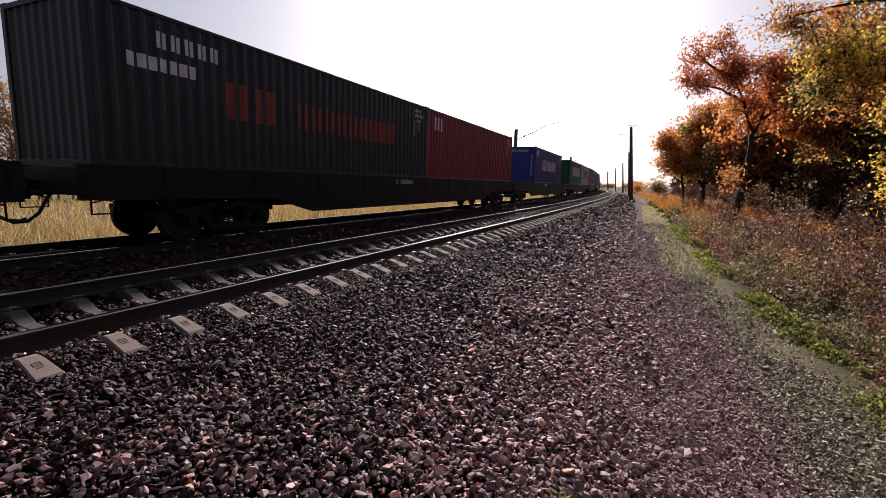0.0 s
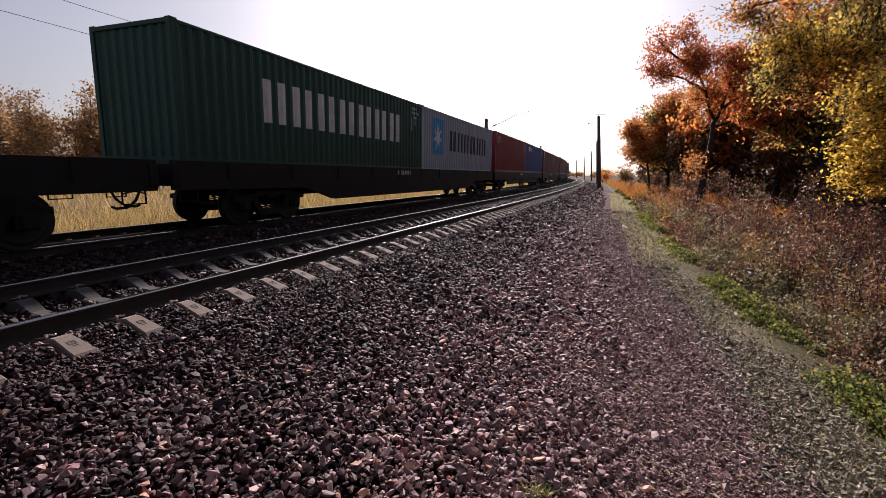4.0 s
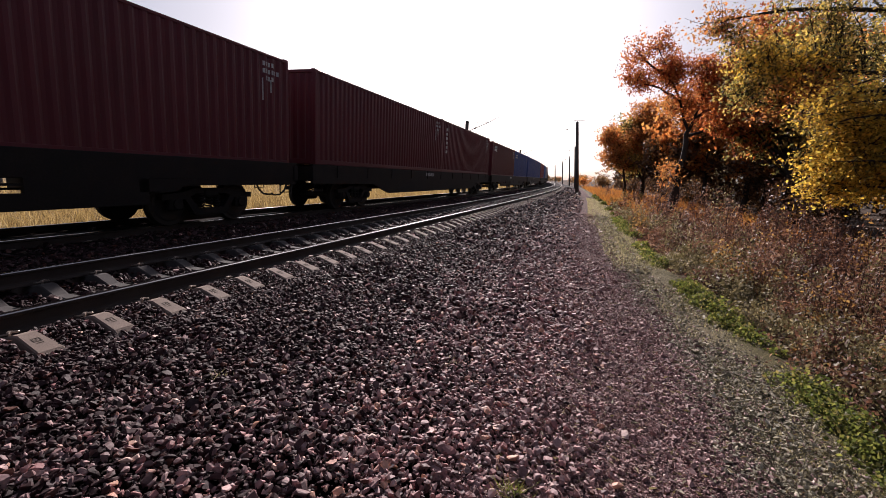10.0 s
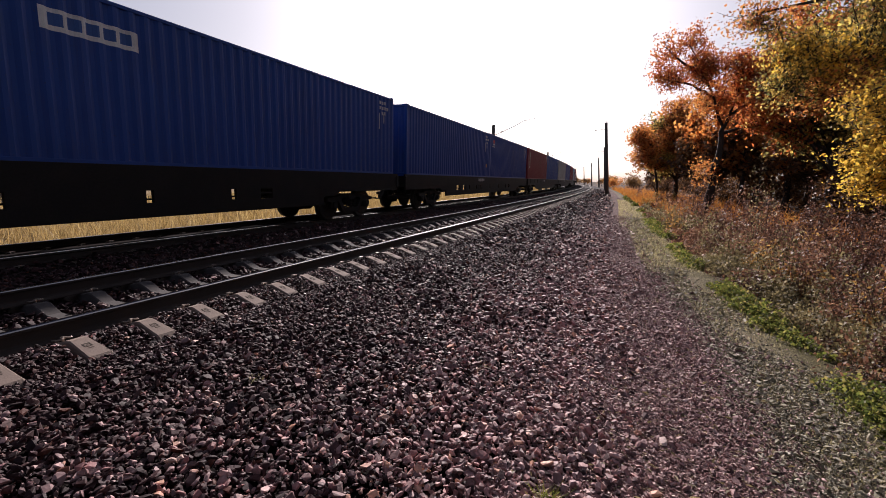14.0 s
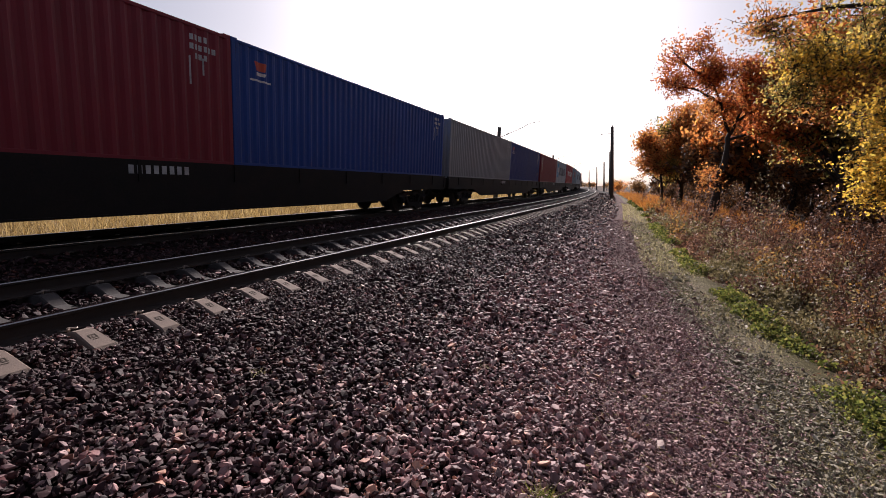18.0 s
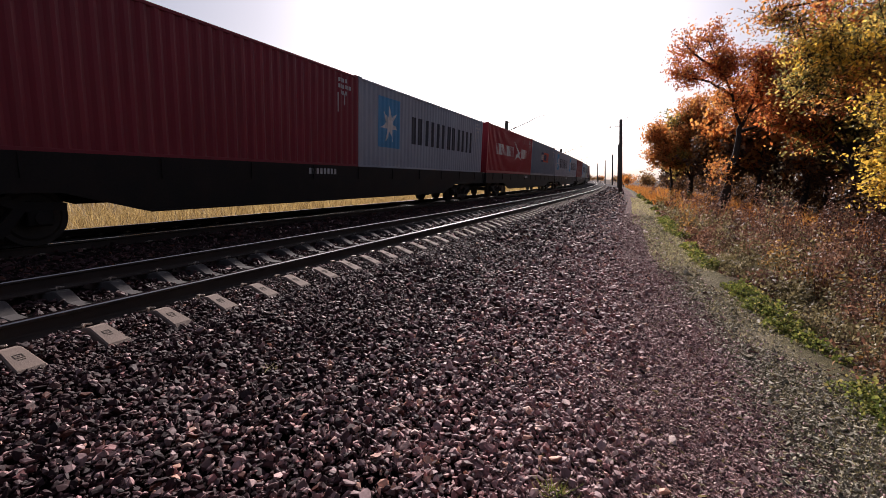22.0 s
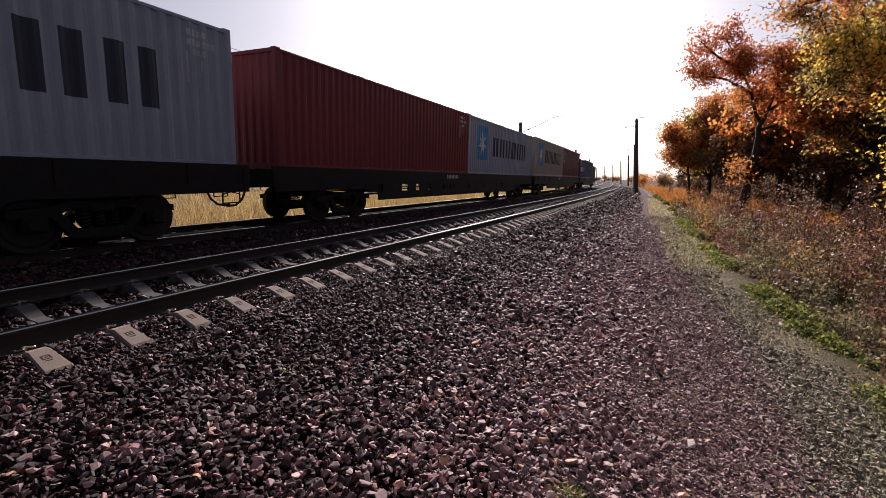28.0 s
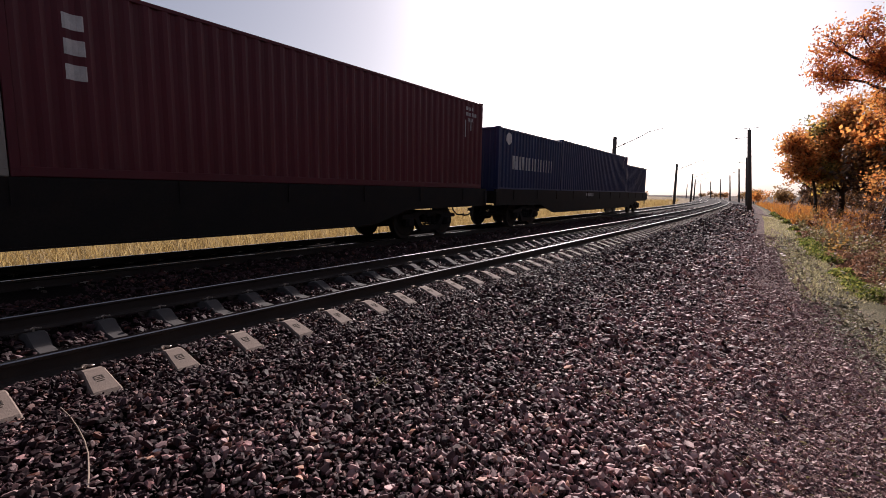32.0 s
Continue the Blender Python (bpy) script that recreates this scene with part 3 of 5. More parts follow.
def mark_box(c, hl, kind):
    if kind == "star":
        star_box(c, hl)
    elif kind == "sea":
        word(c, hl, 1.5, 3.9, 1.93, 2.30, 5, "white")
    elif kind == "sea small":
        plate(c, hl, 0.95, 2.5, 1.90, 2.2, "white", lift=0.002)
        word(c, hl, 1.05, 2.4, 1.97, 2.14, 5, "blue", solid=True)
    elif kind == "trio":
        word(c, hl, 0.62, 1.5, 1.86, 2.33, 3, "white")
    elif kind == "six down":
        column(c, hl, 0.66, 1.02, 0.94, 2.28, 6, "white")
    elif kind == "three down":
        column(c, hl, 0.68, 1.0, 1.24, 2.2, 3, "white")
    elif kind == "blue strip":
        plate(c, hl, 0.58, 0.98, 0.55, 2.05, "blue")
        plate(c, hl, 0.58, 1.0, 2.02, 2.38, "white")
        column(c, hl, 0.66, 0.92, 0.6, 2.0, 6, "white")
    elif kind == "beacon":
        word(c, hl, 0.7, 1.85, 1.9, 2.1, 6, "white", solid=True)
        shape(c, hl, [(0.8, 2.14), (1.85, 2.14), (1.85, 2.36), (0.98, 2.30)], "pale")
    elif kind == "emblem":
        shape(c, hl, [(0.72, 2.08), (1.0, 2.08), (1.06, 2.26), (0.66, 2.26)], "orange")
        shape(c, hl, [(0.72, 1.98), (1.0, 1.98), (1.03, 2.05), (0.69, 2.05)], "white")
        plate(c, hl, 0.55, 1.2, 1.86, 1.90, "white")
    elif kind == "ship seven":
        word(c, hl, 2.65, 9.0, 1.0, 1.78, 7, "white")
        shape(c, hl, [(0.62, 2.1), (0.72, 1.98), (0.9, 1.98), (1.0, 2.1), (1.0, 2.3), (0.9, 2.42), (0.72, 2.42), (0.62, 2.3)], "white")
        plate(c, hl, 0.5, 1.15, 1.88, 1.91, "white")
        end_marks(c, hl)
    elif kind == "ship seven dim":
        word(c, hl, 1.1, 5.1, 0.78, 1.25, 7, "pale")
        shape(c, hl, [(0.62, 1.7), (0.72, 1.6), (0.9, 1.6), (1.0, 1.7), (1.0, 1.9), (0.9, 2.0), (0.72, 2.0), (0.62, 1.9)], "white")
    elif kind == "green seven":
        word(c, hl, 2.35, 10.2, 1.0, 1.95, 7, "white")
    elif kind == "bird":
        word(c, hl, 1.75, 6.3, 1.06, 1.66, 7, "white")
        word(c, hl, 8.5, 10.4, 1.06, 1.66, 3, "white")
        shape(c, hl, [(6.4, 2.0), (6.55, 1.98), (7.9, 1.42), (8.3, 1.45), (7.9, 1.2), (8.75, 0.92), (7.6, 1.1), (6.7, 0.92), (7.1, 1.28), (7.6, 1.32)], "white")
    elif kind == "orange name":
        plate(c, hl, 4.35, 5.65, 1.10, 1.86, "navy")
        plate(c, hl, 5.65, 8.4, 1.12, 1.9, "orange")
        word(c, hl, 4.5, 5.5, 1.28, 1.7, 3, "white")
        word(c, hl, 5.8, 8.2, 1.25, 1.74, 8, "navy", solid=True)
    elif kind == "faded":
        word(c, hl, 1.2, 2.6, 2.02, 2.28, 5, "white", solid=False)
        word(c, hl, 0.66, 2.05, 1.64, 1.86, 7, "white", solid=True)
        word(c, hl, 2.6, 4.2, 1.06, 1.75, 2, "faded")
        word(c, hl, 4.8, 9.7, 1.08, 1.66, 9, "faded")


def build_container(paint, kind, label, length=12.192, height=2.896):
    key = (paint, length, height)
    if key not in BOX_CACHE:
        BOX_CACHE[key] = container_meshes(*key)
    me, hl = BOX_CACHE[key], length / 2
    c = tagged(new("shipping_container"), label, "container", "containers on the train")
    child("side_wall", me["side_wall"], c)
    child("side_wall", me["side_wall_back"], c)
    for part_name in ("end_wall", "door", "locking_bar", "roof", "frame", "floor"):
        child(part_name, me[part_name], c)
    for x in (-1.135, 1.135):
        for y in (-hl + 0.088, hl - 0.088):
            for z in (0.0, height - 0.118):
                child("corner_casting", me["corner_casting"], c, pose(x, y, z))
    if length > 8:
        small_print(c, hl)
    mark_box(c, hl, kind)
    return c


# bogies, couplers and frames, with the deck's top at z = 0 and the wagon's middle at y = 0
AXLE = RAIL_Z + 0.478


def wheelset_mesh():
    bm = bmesh.new()
    for sx in (-1, 1):
        a, b = sx * 0.725, sx * 0.855
        cyl(bm, (a - sx * 0.03, 0, 0), (a, 0, 0), 0.505, 32)
        cyl(bm, (a, 0, 0), (b, 0, 0), 0.478, 32)
        cyl(bm, (b, 0, 0), (b + sx * 0.02, 0, 0), 0.40, 24, 0.36)
        cyl(bm, (b, 0, 0), (b + sx * 0.06, 0, 0), 0.14, 16)
        for k in range(4):
            a0 = math.pi / 2 * k
            cyl(bm, (b, 0.27 * math.cos(a0), 0.27 * math.sin(a0)), (b + sx * 0.024, 0.27 * math.cos(a0), 0.27 * math.sin(a0)), 0.035, 8)
    cyl(bm, (-0.8, 0, 0), (0.8, 0, 0), 0.085, 12)
    cyl(bm, (-1.07, 0, 0), (1.07, 0, 0), 0.065, 10)
    return mesh_from("wheelset", bm, WHEEL_STEEL)


def side_frame_mesh(sx):
    """Cast bogie side: arched top, deep middle with an opening for the springs, axle boxes at both ends."""
    bm = bmesh.new()
    x0, x1 = sorted((sx * 0.93, sx * 1.09))
    z = AXLE
    slab(bm, [(-1.28, z + 0.10), (-1.28, z + 0.22), (-0.75, z + 0.26), (-0.45, z + 0.34), (0.45, z + 0.34), (0.75, z + 0.26), (1.28, z + 0.22), (1.28, z + 0.10), (0.7, z + 0.10), (0.42, z + 0.22), (-0.42, z + 0.22), (-0.7, z + 0.10)], x0, x1)
    slab(bm, [(-0.72, z + 0.11), (-0.58, z + 0.16), (-0.36, z - 0.12), (-0.5, z - 0.20)], x0, x1)
    slab(bm, [(0.58, z + 0.16), (0.72, z + 0.11), (0.5, z - 0.20), (0.36, z - 0.12)], x0, x1)
    slab(bm, [(-0.52, z - 0.21), (-0.46, z - 0.12), (0.46, z - 0.12), (0.52, z - 0.21), (0.4, z - 0.28), (-0.4, z - 0.28)], x0, x1)
    for y in (-0.925, 0.925):
        box(bm, x0 - 0.01, x1 + 0.01, y - 0.17, y + 0.17, z - 0.14, z + 0.14, 0.03)
        cyl(bm, (sx * 1.09, y, z), (sx * 1.14, y, z), 0.11, 12)
    return mesh_from("side_frame", bm, FRAME_STEEL)


def spring_mesh():
    """One coiled spring standing on the bogie's side frame."""
    pts = [(0.072 * math.cos(k * math.pi / 4), 0.072 * math.sin(k * math.pi / 4), AXLE - 0.12 + 0.31 * k / 40) for k in range(41)]
    vs, fs = tube_arrays(pts, [0.019] * len(pts), 5)
    return mesh_of("coil_spring", vs, fs, FRAME_STEEL, True)


def bolster_mesh():
    bm = bmesh.new()
    box(bm, -1.12, 1.12, -0.20, 0.20, AXLE + 0.14, AXLE + 0.32, 0.03)
    cyl(bm, (0, 0, AXLE + 0.3), (0, 0, AXLE + 0.42), 0.2, 16)
    box(bm, -0.9, 0.9, -0.62, -0.50, AXLE - 0.1, AXLE + 0.02, 0.01)
    box(bm, -0.9, 0.9, 0.50, 0.62, AXLE - 0.1, AXLE + 0.02, 0.01)
    return mesh_from("bolster", bm, FRAME_STEEL)


def sill_mesh(open_work, sx):
    """Side of the wagon: a deep plate that rises over the bogies, or an open-work beam with short posts."""
    bm = bmesh.new()
    x0, x1 = sorted((sx * 1.16, sx * 1.24))
    if open_work:
        box(bm, x0, x1, -12.45, 12.45, -0.38, 0.10, 0.01)
        slab(bm, [(-7.6, -0.64), (-7.6, -0.38), (-8.9, -0.38), (-8.4, -0.64)][::-1], x0, x1)
        slab(bm, [(7.6, -0.38), (7.6, -0.64), (8.4, -0.64), (8.9, -0.38)][::-1], x0, x1)
        box(bm, x0, x1, -7.8, 7.8, -0.90, -0.62 if sx > 0 else -0.82, 0.01)
        for y in (-10.1, 10.1):
            box(bm, x0 + 0.004, x1 - 0.004, y - 2.3, y + 2.3, -0.52, -0.37)
        if sx > 0:
            holes = [(-6.30, -5.80), (-5.25, -4.85), (-4.15, -3.98), (-2.85, -2.65), (-2.45, -2.36), (-2.10, -1.94), (-1.72, -1.56), (0.1, 0.27), (2.4, 2.55), (4.4, 4.55), (5.3, 5.7)]
            ys = [-7.8] + [v for h in holes for v in h] + [7.8]
            for a, b in zip(ys[::2], ys[1::2]):
                box(bm, x0, x1, a, b, -0.63, -0.37)
            for a, b in holes[:2] + holes[-1:]:
                box(bm, x0 + 0.02, x1 - 0.02, a, b, -0.50, -0.46)
        else:
            for y in np.arange(-7.7, 7.8, 2.2):
                box(bm, x0, x1, y - 0.06, y + 0.06, -0.84, -0.36)
    else:
        slab(bm, [(-12.45, -0.50), (-8.3, -0.54), (-6.9, -0.92), (6.9, -0.92), (8.3, -0.54), (12.45, -0.50), (12.45, 0.10), (-12.45, 0.10)], x0, x1)
        box(bm, *sorted((sx * 1.245, sx * 1.27)), -6.9, 6.9, -0.93, -0.89)
        for y in np.arange(-11, 11.1, 2.2):
            box(bm, *sorted((sx * 1.24, sx * 1.262)), y - 0.03, y + 0.03, -0.30, 0.08)
    return mesh_from("side_sill", bm, FRAME_STEEL)


def deck_mesh():
    bm = bmesh.new()
    box(bm, -0.25, 0.25, -12.4, 12.4, -0.42, -0.12, 0.01)
    for y in np.arange(-11.6, 11.7, 1.45):
        box(bm, -1.17, 1.17, y - 0.06, y + 0.06, -0.28, -0.10)
    for y in (-6.8, 6.8):
        box(bm, -1.17, 1.17, y - 0.1, y + 0.1, -0.70, -0.10)
    return mesh_from("underframe", bm, FRAME_STEEL)


def end_beam_mesh():
    bm = bmesh.new()
    box(bm, -1.27, 1.27, -0.09, 0.09, -0.42, 0.02, 0.015)
    box(bm, -1.2, -0.7, -0.1, 0.14, -0.02, 0.03)
    box(bm, 0.7, 1.2, -0.1, 0.14, -0.02, 0.03)
    return mesh_from("end_beam", bm, FRAME_STEEL)


def coupler_mesh():
    bm = bmesh.new()
    box(bm, -0.09, 0.09, -0.36, 0.2, -0.36, -0.19, 0.02)
    prism_pts = [(-0.20, -0.40), (0.16, -0.40), (0.22, -0.30), (0.22, -0.18), (0.10, -0.12), (-0.20, -0.14)]
    prism(bm, prism_pts, -0.50, -0.30)
    box(bm, -0.22, -0.10, -0.56, -0.36, -0.37, -0.16, 0.02)
    box(bm, -0.03, 0.03, -0.4, -0.2, -0.52, -0.38)
    return mesh_from("coupler", bm, FRAME_STEEL)


def hose_mesh(side):
    pts = [(0.30 * side, 0.0, -0.40), (0.31 * side, -0.10, -0.50), (0.30 * side, -0.22, -0.74), (0.24 * side, -0.36, -0.88), (0.12 * side, -0.50, -0.90), (0.05 * side, -0.56, -0.86)]
    fine = []
    for i in range(len(pts) - 1):
        for k in range(3):
            fine.append(Vector(pts[i]).lerp(Vector(pts[i + 1]), k / 3))
    fine.append(Vector(pts[-1]))
    vs, fs = tubes([(fine, [0.028] * len(fine), 8), ([(0.3 * side, 0.02, -0.30), (0.3 * side, 0.0, -0.42)], [0.045, 0.045], 8)])
    return mesh_of("brake_hose", vs, fs, RUBBER, True)


def step_mesh():
    vs, fs = tubes([([(0, -0.22, -0.30), (0, -0.22, -0.74), (0, 0.22, -0.74), (0, 0.22, -0.30)], [0.02] * 4, 6), ([(0, -0.22, -0.55), (0, 0.0, -0.50), (0, 0.22, -0.55)], [0.014] * 3, 6)])
    return mesh_of("foot_step", vs, fs, FRAME_STEEL)


def brake_mesh():
    bm = bmesh.new()
    cyl(bm, (0.55, -2.2, -0.52), (0.55, -1.2, -0.52), 0.2, 16)
    cyl(bm, (-0.45, 1.2, -0.55), (-0.45, 1.9, -0.55), 0.17, 16)
    cyl(bm, (0.0, -9.0, -0.62), (0.0, 9.0, -0.62), 0.02, 8)
    cyl(bm, (0.75, -12.0, -0.34), (0.75, 12.0, -0.34), 0.025, 8)
    return mesh_from("brake_gear", bm, FRAME_STEEL)


def number_mesh():
    bm = bmesh.new()
    for k in range(8):
        box(bm, 1.241, 1.245, -2.4 + k * 0.16, -2.4 + k * 0.16 + 0.095, -0.16, 0.0)
    return mesh_from("number_mark", bm, MARKS["pale"])


WHEELSETS = []
WAGON_MESH = {}


def build_wagon(open_work, label):
    w = tagged(new("flat_wagon"), label, "railway wagon", "wagons of the train")
    k = WAGON_MESH
    if not k:
        k.update(wheel=wheelset_mesh(), frames=[side_frame_mesh(-1), side_frame_mesh(1)], spring=spring_mesh(), bolster=bolster_mesh(), deck=deck_mesh(),
                 beam=end_beam_mesh(), coupler=coupler_mesh(), hoses=[hose_mesh(-1), hose_mesh(1)], step=step_mesh(), brake=brake_mesh(), number=number_mesh(),
                 sills={(o, s): sill_mesh(o, s) for o in (True, False) for s in (-1, 1)})
    for s in (-1, 1):
        child("side_sill", k["sills"][open_work, s], w)
    child("underframe", k["deck"], w)
    child("brake_gear", k["brake"], w)
    child("number_mark", k["number"], w)
    for y, turn in ((-12.38, 0), (12.38, 180)):
        m = pose(0, y, 0, 0, 0, turn)
        child("end_beam", k["beam"], w, m)
        child("coupler", k["coupler"], w, m)
        for h in k["hoses"][1:]:
            child("brake_hose", h, w, m)
        for x in (-1.15, 1.15):
            child("foot_step", k["step"], w, pose(x, y + (0.35 if y < 0 else -0.35), 0))
    for y in (-9.46, 9.46):
        b = child("bogie", k["bolster"], w, pose(0, y, 0))
        for i in (0, 1):
            child("side_frame", k["frames"][i], b)
            for a in (-0.22, 0.0, 0.22):
                child("coil_spring", k["spring"], b, pose((-1.01, 1.01)[i], a, 0))
        for a in (-0.925, 0.925):
            WHEELSETS.append((child("wheelset", k["wheel"], b, pose(0, a, AXLE)), a))
    return w


SIDE = {True: "flat container wagon with open-work side beams and black dusty steel", False: "flat container wagon with deep plate sides and black dusty steel"}
TRAIN = [  # open-work sides; boxes: metres from the front of the load, paint, markings, words on it, (length, height, lower)
    (False, [(0, "black", "faded", "nearly black shipping container with faded red lettering"), (12.24, "red", "trio", "red shipping container with small white capitals")]),
    (False, [(6.12, "navy", "ship seven", "navy blue shipping container with large white capitals, alone on its wagon")]),
    (False, [(0, "green", "green seven", "dark green shipping container with tall white capitals"), (12.24, "grey", "star", "light grey shipping container with a white star on light blue")]),
    (True, [(0, "red", "trio", "red shipping container with small white capitals"), (12.24, "blue", "sea", "blue shipping container with a white name near its top")]),
    (True, [(0, "dark red", "blue strip", "dark red shipping container with a blue strip of lettering"), (12.24, "dark red", "three down", "dark red shipping container with three letters set one below the other")]),
    (False, [(0, "dark red", "", "plain dark red shipping container"), (12.24, "dark red", "six down", "dark red shipping container with letters set one below the other")]),
    (True, [(0, "dark red", "beacon", "dark red shipping container with a small white name plate"), (12.24, "blue", "sea small", "blue shipping container with a small white plate")]),
    (True, [(0, "blue", "", "plain blue shipping container with a yellow plate"), (12.24, "blue", "emblem", "blue shipping container with a small round emblem")]),
    (False, [(0, "red", "six down", "red shipping container with letters set one below the other"), (12.24, "blue", "emblem", "blue shipping container with a small red and white emblem")]),
    (False, [(0, "taupe", "", "plain grey-brown shipping container"), (12.24, "navy", "emblem", "navy blue shipping container with a small emblem")]),
    (False, [(0, "red", "six down", "red shipping container with letters set one below the other"), (12.24, "grey", "star", "light grey shipping container with a white star on light blue")]),
    (False, [(0, "bright red", "bird", "bright red shipping container with white capitals and a bird shape"), (12.24, "slate", "orange name", "blue-grey shipping container with an orange name panel")]),
    (False, [(0, "grey", "star", "light grey shipping container with a white star on light blue"), (12.24, "grey", "star", "light grey shipping container with a white star on light blue")]),
    (True, [(0, "orange red", "", "plain rusty red shipping container"), (12.24, "grey", "star", "light grey shipping container with a white star on light blue")]),
    (False, [(0, "beige", "star", "dusty beige shipping container with a white star on light blue"), (12.24, "dark red", "three down", "dark red shipping container with three letters set one below the other")]),
    (False, [(0, "dark blue", "ship seven dim", "short dark blue shipping container with pale capitals", 6.06, 2.40, 0), (6.15, "dark blue", "", "dark blue shipping container on the last wagon", 12.0, 2.50, 0),
             (18.3, "dark blue", "", "short low dark container at the end of the train", 6.06, 2.0, 0)]),
]
HIGHER = {3: 0.08, 5: 0.10, 11: 0.10, 14: 0.10}  # wagons whose stools hold the boxes a little higher
ROLLING = []                          # thing, metres from the train's datum to its middle, height above the deck


def build_train():
    load = 24.44
    ahead = build_wagon(False, SIDE[False] + ", empty")
    ROLLING.append((ahead, -25.6 + 0.3 + load / 2, 0.0))
    for n, (open_work, boxes) in enumerate(TRAIN):
        base = 25.6 * n + NUDGE[n]
        ROLLING.append((build_wagon(open_work, SIDE[open_work]), base + load / 2, 0.0))
        for y, paint, kind, label, *size in boxes:
            length, height, _ = size if size else (12.192, 2.896, 0)
            c = build_container(paint, kind, label, length, height)
            if n == 7 and y == 0 or n == 9 and y > 0:
                plate(c, length / 2, 11.3, 11.5, 0.62, 0.82, "yellow", "warning_plate")
            ROLLING.append((c, base + y + length / 2, HIGHER.get(n, 0.012)))


build_train()


# ---- loose stones of the ballast bed and the path ----
def stone_kinds(count, flat, seed, points=15):
    """Small angular stones as vertex and face arrays."""
    rng, out = random.Random(seed), []
    for _ in range(count):
        bm = bmesh.new()
        ax = (rng.uniform(0.85, 1.35), rng.uniform(0.6, 0.95), rng.uniform(0.35, 0.7) * flat)
        for _ in range(points):
            v = Vector((rng.gauss(0, 1), rng.gauss(0, 1), rng.gauss(0, 1))).normalized() * rng.uniform(0.8, 1.05)
            bm.verts.new((v.x * ax[0], v.y * ax[1], v.z * ax[2]))
        hull = bmesh.ops.convex_hull(bm, input=bm.verts)
        bmesh.ops.delete(bm, geom=list({g for g in hull["geom_interior"] if isinstance(g, bmesh.types.BMVert)}), context="VERTS")
        bm.verts.index_update()
        out.append((np.array([v.co[:] for v in bm.verts]), np.array([[v.index for v in f.verts] for f in bm.faces])))
        bm.free()
    return out


def scatter_mesh(name, kinds, places, sizes, rng, mat, tilt=0.45):
    """One mesh of many turned, tilted and scaled stones."""
    V, F, base = [], [], 0
    pick = rng.integers(0, len(kinds), len(places))
    for k, (kv, kf) in enumerate(kinds):
        m = pick == k
        n = int(m.sum())
        if not n:
            continue
        a, b, c = rng.uniform(0, 6.283, n), rng.normal(0, tilt, n), rng.normal(0, tilt, n)
        ca, sa, cb, sb, cc, sc = np.cos(a), np.sin(a), np.cos(b), np.sin(b), np.cos(c), np.sin(c)
        rot = np.empty((n, 3, 3))
        rot[:, 0] = np.stack([ca * cb, ca * sb * sc - sa * cc, ca * sb * cc + sa * sc], -1)
        rot[:, 1] = np.stack([sa * cb, sa * sb * sc + ca * cc, sa * sb * cc - ca * sc], -1)
        rot[:, 2] = np.stack([-sb, cb * sc, cb * cc], -1)
        v = np.einsum("nij,kj->nki", rot, kv) * sizes[m][:, None, None] + places[m][:, None, :]
        F.append((kf[None] + (base + np.arange(n) * len(kv))[:, None, None]).reshape(-1, 3))
        V.append(v.reshape(-1, 3))
        base += n * len(kv)
    V, F = np.concatenate(V), np.concatenate(F)
    me = bpy.data.meshes.new(name)
    me.vertices.add(len(V))
    me.vertices.foreach_set("co", V.astype(np.float32).ravel())
    me.loops.add(F.size)
    me.loops.foreach_set("vertex_index", F.astype(np.int32).ravel())
    me.polygons.add(len(F))
    me.polygons.foreach_set("loop_start", np.arange(0, F.size, 3, dtype=np.int32))
    me.polygons.foreach_set("loop_total", np.full(len(F), 3, np.int32))
    me.polygons.foreach_set("use_smooth", np.zeros(len(F), bool))
    me.materials.append(mat)
    me.update(calc_edges=True)
    return me


def stones_in(rng, s0, s1, o0, o1, density):
    n = int((s1 - s0) * (o1 - o0) * density)
    return rng.uniform(s0, s1, n), rng.uniform(o0, o1, n)


